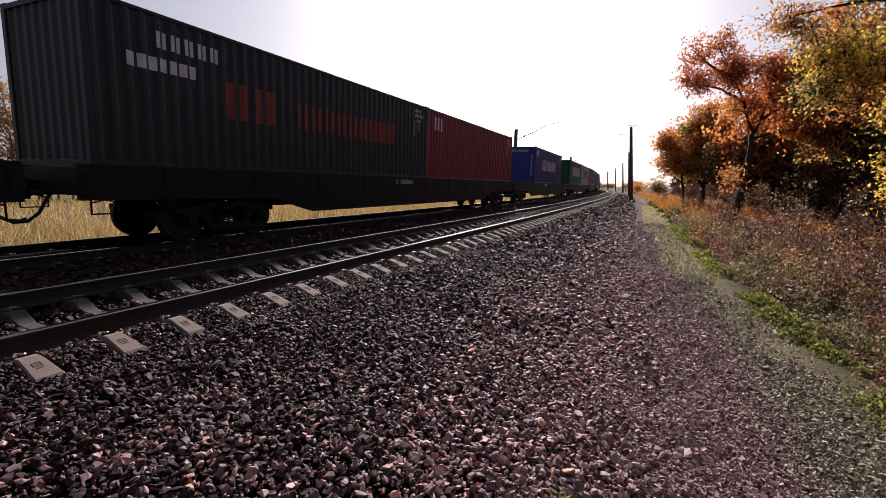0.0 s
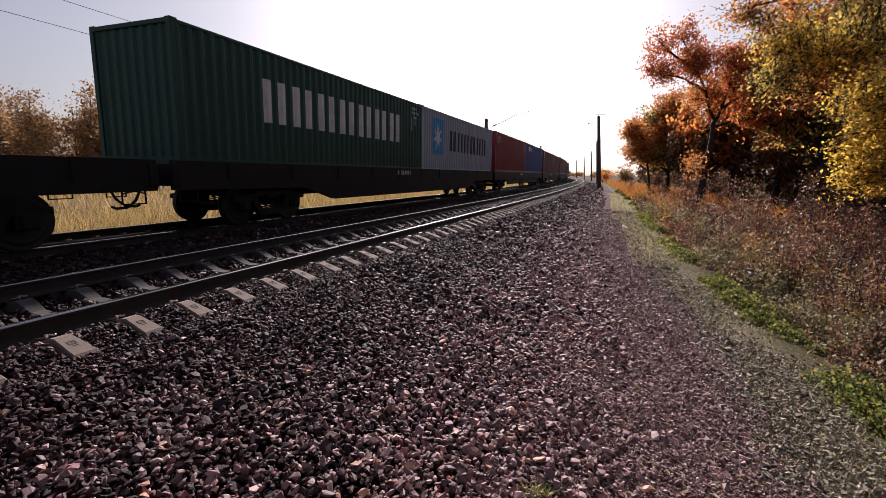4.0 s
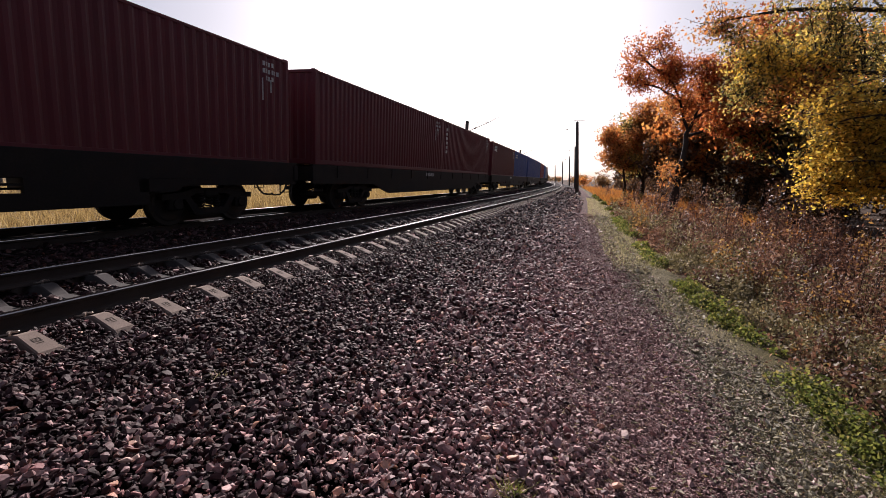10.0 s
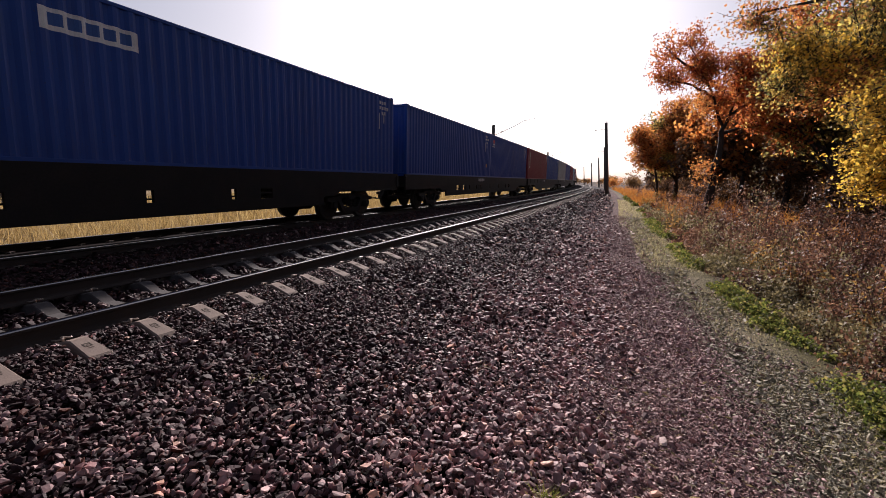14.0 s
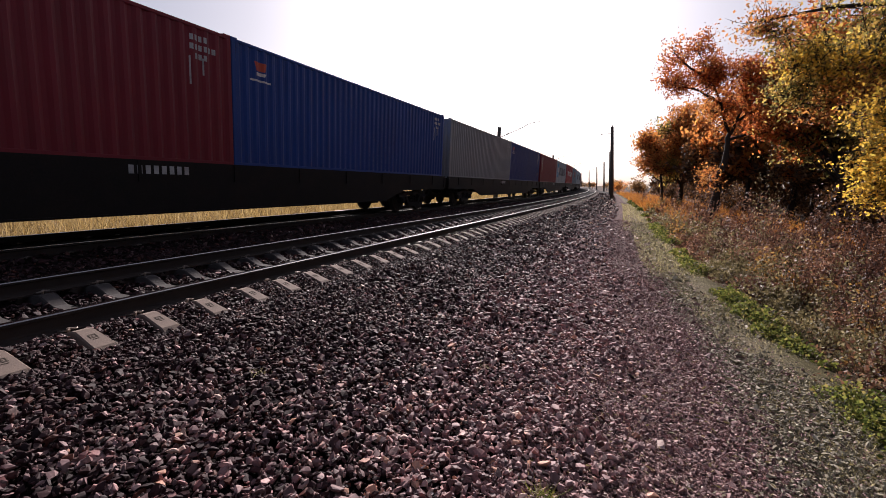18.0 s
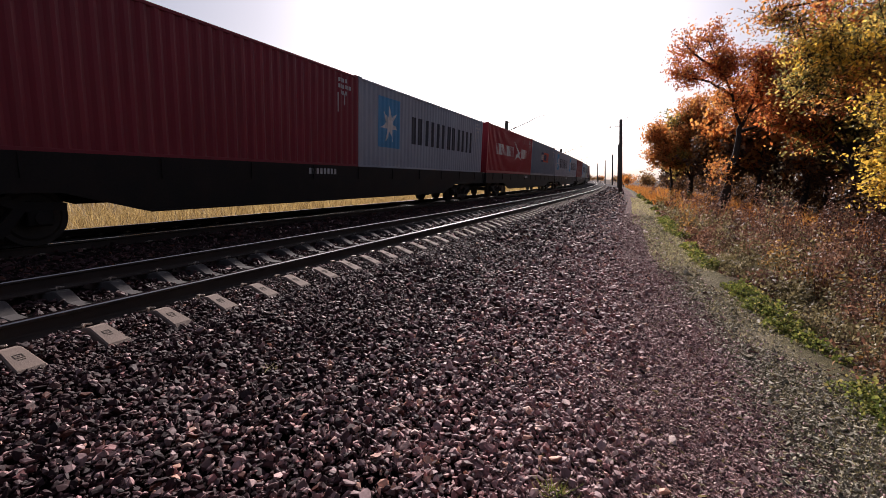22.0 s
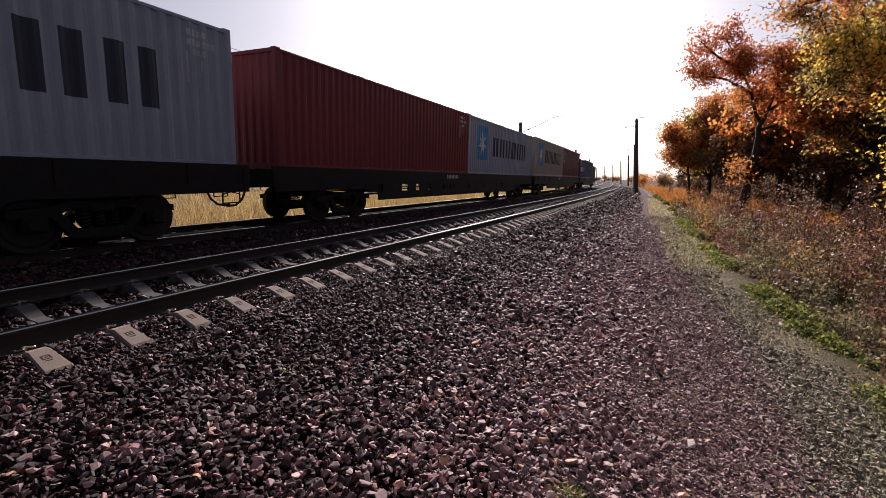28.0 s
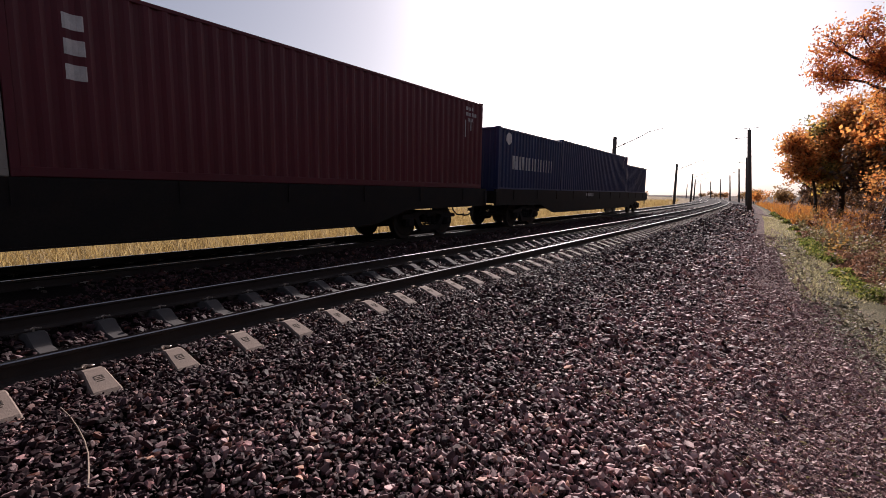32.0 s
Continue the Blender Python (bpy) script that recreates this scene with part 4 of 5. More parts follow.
def build_ballast():
    rng = np.random.default_rng(4)
    kinds = stone_kinds(16, 0.95, 5, 13)
    S, O, Z, B = [], [], [], []
    for s0, s1, o0, o1, dens, size, lift in ((-0.5, 5, 1.56, 5.7, 1750, 0.0245, 0), (5, 10, 1.56, 5.6, 1050, 0.031, 0), (10, 20, 1.56, 5.0, 400, 0.043, 0), (20, 42, 1.56, 4.5, 130, 0.064, 0), (42, 90, 1.5, 4.0, 36, 0.10, 0),
                                             (-1, 9, 0.97, 1.8, 1700, 0.0245, 1), (9, 24, 0.97, 1.8, 700, 0.034, 1), (24, 60, 0.95, 1.7, 80, 0.065, 1),
                                             (-1, 9, -2.6, 0.95, 450, 0.031, 0), (9, 24, -2.6, 0.95, 150, 0.044, 0), (2, 30, -3.6, -2.5, 140, 0.04, 0), (-9, -0.5, 1.56, 5.6, 330, 0.036, 0), (-9, -1, 0.97, 1.8, 600, 0.032, 1), (-9, -1, -2.6, 0.95, 150, 0.037, 0), (24, 60, -2.6, 0.95, 28, 0.08, 0)):
        s, o = stones_in(rng, s0, s1, o0, o1, dens)
        size = size * np.exp(np.clip(rng.normal(0, 0.34, len(s)), -0.9, 0.55))
        # they lie between the sleepers and keep off their tops and the rails
        ph = np.abs((s - PHASE) / PITCH - np.round((s - PHASE) / PITCH)) * PITCH
        keep = ~((np.abs(o) < 1.46) & (ph < 0.088 + 0.5 * size)) & (np.abs(np.abs(o) - 0.7975) > 0.10)
        edge = np.clip((across(o, s) - 3.7) / 0.8, 0, 1)
        keep &= rng.uniform(size=len(s)) > edge * 0.85
        S.append(s[keep]), O.append(o[keep]), Z.append(size[keep]), B.append(np.full(int(keep.sum()), lift))
    S, O, size, B = (np.concatenate(v) for v in (S, O, Z, B))
    heap = np.array([noise.noise(Vector((a * 1.3, b * 1.3, 7.7))) for a, b in zip(S, O)]) * 0.035
    z = ground_z(O, S) + heap * (np.abs(O) > 1.75) + rng.uniform(-0.3, 1.1, len(S)) * size * 0.8
    top = np.interp(O, [0.88, 1.16, 1.44, 2.0], [0.06, 0.092, 0.012, -0.06])
    z = np.where(np.abs(O) < 0.9, np.minimum(z, -0.035 + 0.2 * size), np.where((O > 0.89) & (O < 1.7), np.minimum(np.where(B > 0, top - rng.uniform(0.2, 1.2, len(S)) * size, z), top - 0.25 * size), z))
    # brake dust and rust stain stones close to the rails; painted shade deepens them
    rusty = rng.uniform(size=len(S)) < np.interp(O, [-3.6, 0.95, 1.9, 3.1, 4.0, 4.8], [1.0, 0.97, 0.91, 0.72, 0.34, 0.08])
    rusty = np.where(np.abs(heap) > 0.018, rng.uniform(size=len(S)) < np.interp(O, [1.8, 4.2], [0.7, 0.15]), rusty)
    for name, label, m, mat in (("ballast_stones", "loose grey and brown crushed stone beside the rails", ~rusty, STONE), ("rusty_ballast_stones", "rust-stained crushed stone around and between the rails, coloured darker for shade", rusty, SHADED_RUST_STONE)):
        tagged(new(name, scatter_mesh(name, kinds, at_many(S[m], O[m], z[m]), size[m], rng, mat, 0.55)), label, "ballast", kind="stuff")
    parts = [stones_in(rng, -7, -0.5, 4.5, 8.1, 700), stones_in(rng, -0.5, 3.4, 4.5, 8.1, 5600), stones_in(rng, 3.4, 6, 4.4, 8.1, 4800), stones_in(rng, 6, 11, 4.0, 8.0, 2000), stones_in(rng, 11, 26, 3.3, 7.3, 420)]
    s, o = (np.concatenate(v) for v in zip(*parts))
    keep = (across(o, s) > 3.7) & (rng.uniform(size=len(s)) > np.clip((across(o, s) - 5.6) / 0.6, 0, 0.8))
    s, o = s[keep], o[keep]
    size = (0.0082 + 0.00092 * np.abs(s)) * np.exp(rng.normal(0, 0.42, len(s)))
    size = np.where(rng.uniform(size=len(s)) > 0.996, size * 1.7, size)
    mossy = rng.uniform(size=len(s)) < np.clip((across(o, s) - 4.95) / 0.5, 0, 0.85)
    for name, label, m, mat in (("path_gravel", "fine brownish gravel of the trodden path", ~mossy, GRIT), ("mossy_gravel", "pale greenish grit along the path's outer edge", mossy, PALE_GRIT)):
        tagged(new(name, scatter_mesh(name, stone_kinds(8, 0.9, 9, 6), at_many(s[m], o[m], ground_z(o[m], s[m]) + size[m] * 0.3), size[m], rng, mat, 0.6)), label, "gravel", kind="stuff")


build_ballast()


# ---- leaves, blades and shrubs ----
def leaf_quads(pos, size, rng, ahead=None, droop=0.0, narrow=0.55):
    """Folded four-cornered leaves at pos: vertices and faces."""
    n = len(pos)
    d = rng.normal(size=(n, 3)) if ahead is None else ahead + rng.normal(0, 0.35, (n, 3))
    d[:, 2] -= droop
    d /= np.linalg.norm(d, axis=1)[:, None]
    u = np.cross(d, rng.normal(size=(n, 3)))
    u /= np.linalg.norm(u, axis=1)[:, None] + 1e-9
    w = np.cross(d, u)
    L = size[:, None]
    v = np.stack([pos - d * L * 0.5, pos + u * L * narrow * 0.5 + w * L * 0.10 + d * L * 0.05, pos + d * L * 0.5, pos - u * L * narrow * 0.5 + w * L * 0.10 + d * L * 0.05], 1)
    return v.reshape(-1, 3), np.arange(4 * n).reshape(n, 4)


def blades(s, off, z, height, width, rng, lean=0.35):
    """Upright tapering blades: three corners each, bent over at the top."""
    p = at_many(s, off, z)
    n = len(s)
    a = rng.uniform(0, 6.283, n)
    side = np.stack([np.cos(a), np.sin(a), np.zeros(n)], -1) * width[:, None] * 0.5
    tilt = np.stack([rng.normal(0, lean, n), rng.normal(0, lean, n), np.ones(n)], -1) * height[:, None]
    bend = tilt * 0.55 + np.stack([rng.normal(0, 0.1, n), rng.normal(0, 0.1, n), np.zeros(n)], -1) * height[:, None]
    v = np.stack([p - side, p + side, p + bend + side * 0.6, p + bend - side * 0.6, p + tilt + bend * np.array([0.3, 0.3, 0.0])], 1).reshape(-1, 3)
    k = np.arange(n)[:, None] * 5
    return v, np.concatenate([k + np.array([[0, 1, 2, 3]])], 1), k + np.array([[3, 2, 4]])


def poly_mesh(name, V, quads, tris, mats, slots=None):
    me = bpy.data.meshes.new(name)
    me.vertices.add(len(V))
    me.vertices.foreach_set("co", np.asarray(V, np.float32).ravel())
    q, t = np.asarray(quads, np.int32).reshape(-1, 4), np.asarray(tris, np.int32).reshape(-1, 3)
    me.loops.add(q.size + t.size)
    me.loops.foreach_set("vertex_index", np.concatenate([q.ravel(), t.ravel()]))
    me.polygons.add(len(q) + len(t))
    start = np.concatenate([np.arange(len(q)) * 4, q.size + np.arange(len(t)) * 3]).astype(np.int32)
    me.polygons.foreach_set("loop_start", start)
    me.polygons.foreach_set("loop_total", np.concatenate([np.full(len(q), 4), np.full(len(t), 3)]).astype(np.int32))
    for m in mats if isinstance(mats, (list, tuple)) else [mats]:
        me.materials.append(m)
    if slots is not None:
        me.polygons.foreach_set("material_index", np.asarray(slots, np.int32))
    me.update(calc_edges=True)
    return me


RED_LEAF = leafy("red_orange_leaves", [(0, (0.152, 0.048, 0.031)), (0.3, (0.367, 0.119, 0.048)), (0.6, (0.519, 0.175, 0.049)), (0.85, (0.545, 0.287, 0.083)), (1, (0.305, 0.071, 0.043))])
ORANGE_LEAF = leafy("orange_leaves", [(0, (0.188, 0.083, 0.044)), (0.4, (0.500, 0.200, 0.065)), (0.75, (0.562, 0.294, 0.088)), (1, (0.375, 0.225, 0.098))])
YELLOW_LEAF = leafy("yellow_leaves", [(0, (0.156, 0.128, 0.036)), (0.35, (0.546, 0.358, 0.062)), (0.7, (0.750, 0.540, 0.091)), (1, (0.312, 0.277, 0.065))])
OLIVE_LEAF = leafy("olive_leaves", [(0, (0.070, 0.080, 0.036)), (0.4, (0.210, 0.189, 0.067)), (0.7, (0.476, 0.326, 0.105)), (0.9, (0.644, 0.522, 0.147)), (1, (0.182, 0.196, 0.077))])
# brown leaves, toned down so that the wood's shade is in the colour
SHADE_BROWN_LEAF = leafy("shade_brown_leaves", [(0, (0.030, 0.019, 0.012)), (0.5, (0.093, 0.051, 0.027)), (0.8, (0.169, 0.085, 0.038)), (1, (0.237, 0.144, 0.068))], through_part=0.35)
SHRUB_LEAF = leafy("dry_shrub_leaves", [(0, (0.094, 0.050, 0.038)), (0.5, (0.193, 0.100, 0.072)), (0.85, (0.275, 0.155, 0.110)), (1, (0.440, 0.300, 0.220))], through_part=0.35)
WEED_LEAF = leafy("green_weed_leaves", [(0, (0.036, 0.056, 0.018)), (0.45, (0.099, 0.125, 0.032)), (0.8, (0.183, 0.203, 0.054)), (1, (0.238, 0.206, 0.089))])
PALE_LEAF = leafy("withered_pale_leaves", [(0, (0.085, 0.078, 0.042)), (0.5, (0.18, 0.16, 0.085)), (0.85, (0.28, 0.25, 0.145)), (1, (0.44, 0.40, 0.28))], through_part=0.35)
SHADE_MAROON_LEAF = leafy("shade_maroon_shrub_leaves", [(0, (0.05, 0.026, 0.022)), (0.6, (0.11, 0.055, 0.045)), (1, (0.22, 0.12, 0.09))], through_part=0.3)
GOLD_LEAF = leafy("golden_shrub_leaves", [(0, (0.125, 0.072, 0.028)), (0.5, (0.299, 0.170, 0.057)), (1, (0.434, 0.288, 0.111))], through_part=0.45)
TURF_BLADE = leafy("short_turf", [(0, (0.093, 0.089, 0.053)), (0.5, (0.249, 0.243, 0.143)), (1, (0.427, 0.399, 0.279))])
STRAW_BLADE = leafy("dry_straw", [(0, (0.13, 0.095, 0.045)), (0.5, (0.29, 0.215, 0.09)), (1, (0.44, 0.36, 0.19))], through_part=0.5)
RUST_BLADE = leafy("rusty_grass", [(0, (0.192, 0.072, 0.024)), (0.5, (0.408, 0.168, 0.042)), (1, (0.504, 0.264, 0.072))], through_part=0.5)
BIRCH_LEAF = leafy("birch_leaves", [(0, (0.155, 0.085, 0.041)), (0.5, (0.321, 0.198, 0.092)), (1, (0.392, 0.268, 0.127))], through_part=0.4)
BIRCH_BARK = worn("birch_bark", (0.22, 0.19, 0.17), 0.85, dirt=(0.05, 0.04, 0.035), amount=0.7, scale=4, grain=12)


def inside(rng, c, r, n):
    """Points in an ellipsoid, more of them near its skin."""
    v = rng.normal(size=(n, 3))
    v /= np.linalg.norm(v, axis=1)[:, None]
    return np.array(c) + v * np.array(r) * (rng.uniform(0.15, 1.0, n) ** 0.45)[:, None]


def curve_points(a, b, bow, n):
    a, b = np.array(a), np.array(b)
    mid = (a + b) / 2 + bow
    t = np.linspace(0, 1, n)[:, None]
    return (1 - t) ** 2 * a + 2 * t * (1 - t) * mid + t ** 2 * b


def build_tree(name, label, trunk, r0, crowns, limbs, twigs, leaves, leaf, mats, seed, bark=BARK, spread=0.16, twig_len=0.9, boughs=(), group="", grown=1.0):
    """trunk: points from the ground up. boughs: further main limbs. crowns: (centre, radii, share, slot). Limbs reach into them, twigs end in leaves."""
    rng = np.random.default_rng(seed)
    r0, leaf, spread, twig_len = r0 * grown, leaf * grown, spread * grown, twig_len * grown
    crowns = [(c, tuple(grown * a for a in r), share, slot) for c, r, share, slot in crowns]
    wood, bones, thick = [], [], []
    for k, line in enumerate([trunk, *boughs]):
        line = np.array(line, float)
        tt, fine_t = np.linspace(0, 1, len(line)), np.linspace(0, 1, 10)
        tp = np.stack([np.interp(fine_t, tt, line[:, i]) for i in range(3)], -1)
        tp[1:-1] = (tp[:-2] + 2 * tp[1:-1] + tp[2:]) / 4 + rng.normal(0, r0 * (0.2 if k else 0.25), (8, 3)) * np.array([1, 1, 0.4 if k else 0])
        a = r0 if not k else r0 * 0.42
        tr = a * (1 - (0.75 if not boughs or k else 0.45) * fine_t)
        if not k:
            tr[0] *= 1.35
        wood.append((tp, tr, 9 if not k else 7))
        bones.append(tp[3 if not k else 1:])
        thick.append(tr[3 if not k else 1:])
    bones, thick = np.concatenate(bones), np.concatenate(thick)
    P, SL = [], []
    for c, r, share, slot in crowns:
        for tip in inside(rng, c, r, max(3, int(limbs * share))):
            d = np.linalg.norm(tip - bones, axis=1)
            cost = (d + 1.2 * np.maximum(0, bones[:, 2] - tip[2] + 0.3 * d)) * rng.uniform(0.75, 1.35, len(bones))
            k = int(np.argmin(cost))
            pts = curve_points(bones[k], tip, rng.normal(0, 0.10 * d[k], 3) + np.array([0, 0, 0.10 * d[k]]), 6)
            wood.append((pts, np.linspace(min(thick[k] * 0.5, 0.014 + 0.016 * d[k]), 0.008, 6), 5))
            for _ in range(twigs):
                b = pts[2] + (pts[5] - pts[2]) * rng.uniform(0.2, 1.0)
                dirn = rng.normal(size=3) + np.array([0, 0, 0.15])
                e = b + dirn / np.linalg.norm(dirn) * rng.uniform(0.35, 1.0) * twig_len
                wood.append((curve_points(b, e, rng.normal(0, 0.08, 3), 3), [0.010, 0.008, 0.004], 3))
                n = rng.poisson(leaves)
                at_t = (1.05 - 0.8 * rng.uniform(0, 1, n) ** 1.6)[:, None]
                P.append(b + (e - b) * at_t + rng.normal(0, spread, (n, 3)) * np.array([1, 1, 0.7]))
                SL.append(np.full(n, slot))
    vs, fs = tubes([(p, r, n) for p, r, n in wood])
    P, SL = np.concatenate(P), np.concatenate(SL)
    size = leaf * rng.uniform(0.65, 1.3, len(P))
    v, q = leaf_quads(P, size, rng, droop=0.3)
    t = tagged(new(name), label, "tree", group)
    child("trunk", mesh_of("trunk", vs, fs, bark, True), t, label="dark bare trunk and limbs")
    child("crown", poly_mesh("crown", v, q, [], mats, SL), t)
    return t


def from_track(s, off, z):
    return tuple(at(s, off, z))


def build_trees():
    g = "trees at the wood's edge"
    T = from_track
    build_tree("oak_tree", "slender leaning oak with thin red and orange autumn leaves", [T(30.45, 9.58, -0.90), T(30.60, 9.87, 1.49), T(30.75, 10.11, 3.88), T(30.80, 10.17, 4.81)], 0.165,
               [(T(30.62, 6.78, 9.14), (0.6, 0.8, 0.5), 0.07, 0), (T(30.78, 7.92, 9.59), (0.6, 0.8, 0.35), 0.07, 0), (T(30.56, 6.88, 7.56), (0.8, 0.9, 0.32), 0.12, 0), (T(30.75, 8.27, 8.15), (0.8, 1.0, 0.4), 0.16, 0), (T(30.89, 9.58, 7.95), (1.0, 1.2, 0.6), 0.24, 0),
                (T(31.05, 11.01, 8.02), (1.1, 1.2, 0.6), 0.24, 0), (T(31.14, 12.24, 7.03), (1.1, 1.2, 0.7), 0.22, 0), (T(30.91, 10.46, 6.41), (0.9, 1.0, 0.4), 0.12, 0), (T(31.05, 12.23, 5.17), (1.4, 1.2, 0.4), 0.2, 0), (T(30.74, 9.05, 6.21), (0.8, 0.8, 0.3), 0.08, 1), (T(30.55, 9.05, 2.25), (0.3, 0.3, 0.35), 0.03, 1)],
               72, 9, 19, 0.115, [RED_LEAF, ORANGE_LEAF], 11, spread=0.14, twig_len=0.75, group=g, grown=1.32,
               boughs=[[T(30.80, 10.19, 4.68), T(30.80, 9.48, 6.50), T(30.79, 8.66, 8.17), T(30.78, 7.92, 9.59)], [T(30.80, 10.19, 4.68), T(30.91, 10.54, 6.15), T(31.02, 10.90, 7.62), T(31.06, 10.69, 8.80)], [T(30.81, 9.55, 6.37), T(30.69, 8.20, 7.22), T(30.49, 6.23, 7.66)], [T(30.80, 8.95, 7.66), T(30.69, 7.60, 8.52), T(30.62, 6.63, 9.39)], [T(30.84, 10.27, 5.34), T(31.04, 11.63, 6.34), T(31.23, 13.02, 7.06)], [T(30.78, 10.20, 4.42), T(30.95, 11.47, 4.87), T(31.16, 13.13, 5.22)]])
    build_tree("maple_tree", "rounded tree with orange autumn leaves behind the leaning oak", [T(52.78, 10.33, -0.90), T(52.99, 10.35, 3.21), T(53.30, 10.37, 9.30)], 0.2,
               [(T(52.34, 8.47, 6.51), (1.9, 2.0, 1.6), 0.55, 0), (T(52.80, 10.74, 8.04), (2.0, 2.0, 1.3), 0.5, 0), (T(51.82, 9.67, 5.16), (1.6, 1.4, 0.9), 0.3, 0), (T(52.80, 12.68, 6.01), (1.8, 2.0, 1.1), 0.35, 1), (T(52.31, 6.89, 7.15), (0.9, 1.2, 0.8), 0.12, 2), (T(52.30, 9.18, 4.00), (2.2, 2.0, 0.6), 0.3, 2)],
               92, 8, 13, 0.19, [ORANGE_LEAF, RED_LEAF, OLIVE_LEAF], 12, group=g, grown=1.42)
    build_tree("young_tree", "small yellow-brown tree with a thin trunk beside the leaning oak", [T(48.51, 8.40, -0.90), T(48.63, 8.06, 2.36), T(48.94, 7.30, 5.75)], 0.11,
               [(T(49.17, 6.85, 4.36), (1.1, 1.4, 1.3), 0.8, 0), (T(49.17, 6.06, 6.24), (0.7, 0.9, 0.6), 0.2, 0), (T(49.33, 8.51, 3.75), (1.2, 1.2, 0.6), 0.4, 1)], 46, 7, 14, 0.19, [ORANGE_LEAF, OLIVE_LEAF], 13, group=g, grown=1.37)
    build_tree("oak_tree", "broad oak with brown and olive leaves inside the wood", [T(30.38, 16.02, -0.90), T(30.54, 15.43, 3.57), T(30.73, 14.42, 9.73)], 0.24,
               [(T(30.45, 12.38, 5.91), (1.6, 2.0, 1.1), 0.5, 0), (T(30.62, 13.00, 8.11), (1.6, 2.0, 0.9), 0.4, 0), (T(30.15, 16.07, 7.64), (2.2, 2.4, 1.6), 0.6, 1), (T(30.88, 14.73, 9.60), (2.2, 2.2, 1.0), 0.35, 0), (T(30.26, 14.73, 4.94), (2.2, 2.0, 0.5), 0.3, 1)],
               85, 9, 11, 0.16, [RED_LEAF, OLIVE_LEAF], 14, group=g, grown=1.55)
    build_tree("oak_tree", "large overhanging oak with olive and yellow leaves close to the path", [T(17.84, 17.65, -0.90), T(17.81, 16.94, 2.71), T(17.83, 16.17, 4.90), T(18.09, 14.91, 7.69)], 0.14,
               [(T(17.47, 8.37, 6.57), (0.45, 0.5, 0.2), 0.10, 1), (T(17.54, 9.26, 6.06), (0.45, 0.6, 0.28), 0.13, 0), (T(17.46, 10.08, 5.39), (0.5, 0.7, 0.35), 0.2, 2), (T(17.61, 11.11, 6.23), (0.8, 0.9, 0.45), 0.3, 0), (T(17.49, 9.51, 4.49), (0.55, 0.7, 0.35), 0.16, 0),
                (T(17.51, 10.91, 4.48), (0.8, 0.9, 0.4), 0.26, 1), (T(17.42, 11.01, 5.28), (0.6, 0.8, 0.3), 0.16, 2), (T(17.75, 12.90, 5.05), (1.1, 1.2, 0.9), 0.34, 0), (T(17.81, 12.43, 7.41), (1.6, 1.4, 0.5), 0.25, 0), (T(18.26, 14.70, 6.09), (1.4, 1.4, 1.1), 0.2, 0), (T(17.61, 12.39, 3.28), (0.9, 1.0, 0.4), 0.16, 0)],
               80, 9, 12, 0.072, [OLIVE_LEAF, ORANGE_LEAF, YELLOW_LEAF], 15, spread=0.12, twig_len=0.55, group=g, grown=1.58,
               boughs=[[T(17.82, 15.64, 5.98), T(17.69, 12.77, 6.95), T(17.56, 10.28, 7.06), T(17.48, 8.44, 6.74)], [T(17.82, 16.00, 5.21), T(17.52, 13.20, 5.07), T(17.45, 11.33, 5.14), T(17.39, 9.46, 5.36)], [T(17.82, 16.37, 4.27), T(17.55, 13.89, 4.15), T(17.43, 11.73, 3.89), T(17.36, 9.68, 4.26)]])
    build_tree("oak_tree", "low branching oak with bright yellow leaves near the path", [T(13.37, 14.96, -0.90), T(13.41, 14.37, 1.34), T(13.50, 13.21, 3.10), T(13.45, 12.25, 4.27)], 0.16,
               [(T(13.28, 10.32, 2.36), (0.5, 0.6, 0.42), 0.4, 0), (T(13.21, 10.08, 1.51), (0.32, 0.4, 0.22), 0.25, 0), (T(13.26, 11.50, 2.11), (0.7, 0.8, 0.5), 0.3, 0), (T(13.33, 10.38, 3.27), (0.45, 0.5, 0.3), 0.22, 0), (T(13.51, 12.70, 1.87), (0.9, 0.9, 0.6), 0.2, 1)], 62, 8, 36, 0.062, [YELLOW_LEAF, OLIVE_LEAF], 16, spread=0.10, twig_len=0.4, group=g, grown=1.51)
    rng = random.Random(21)
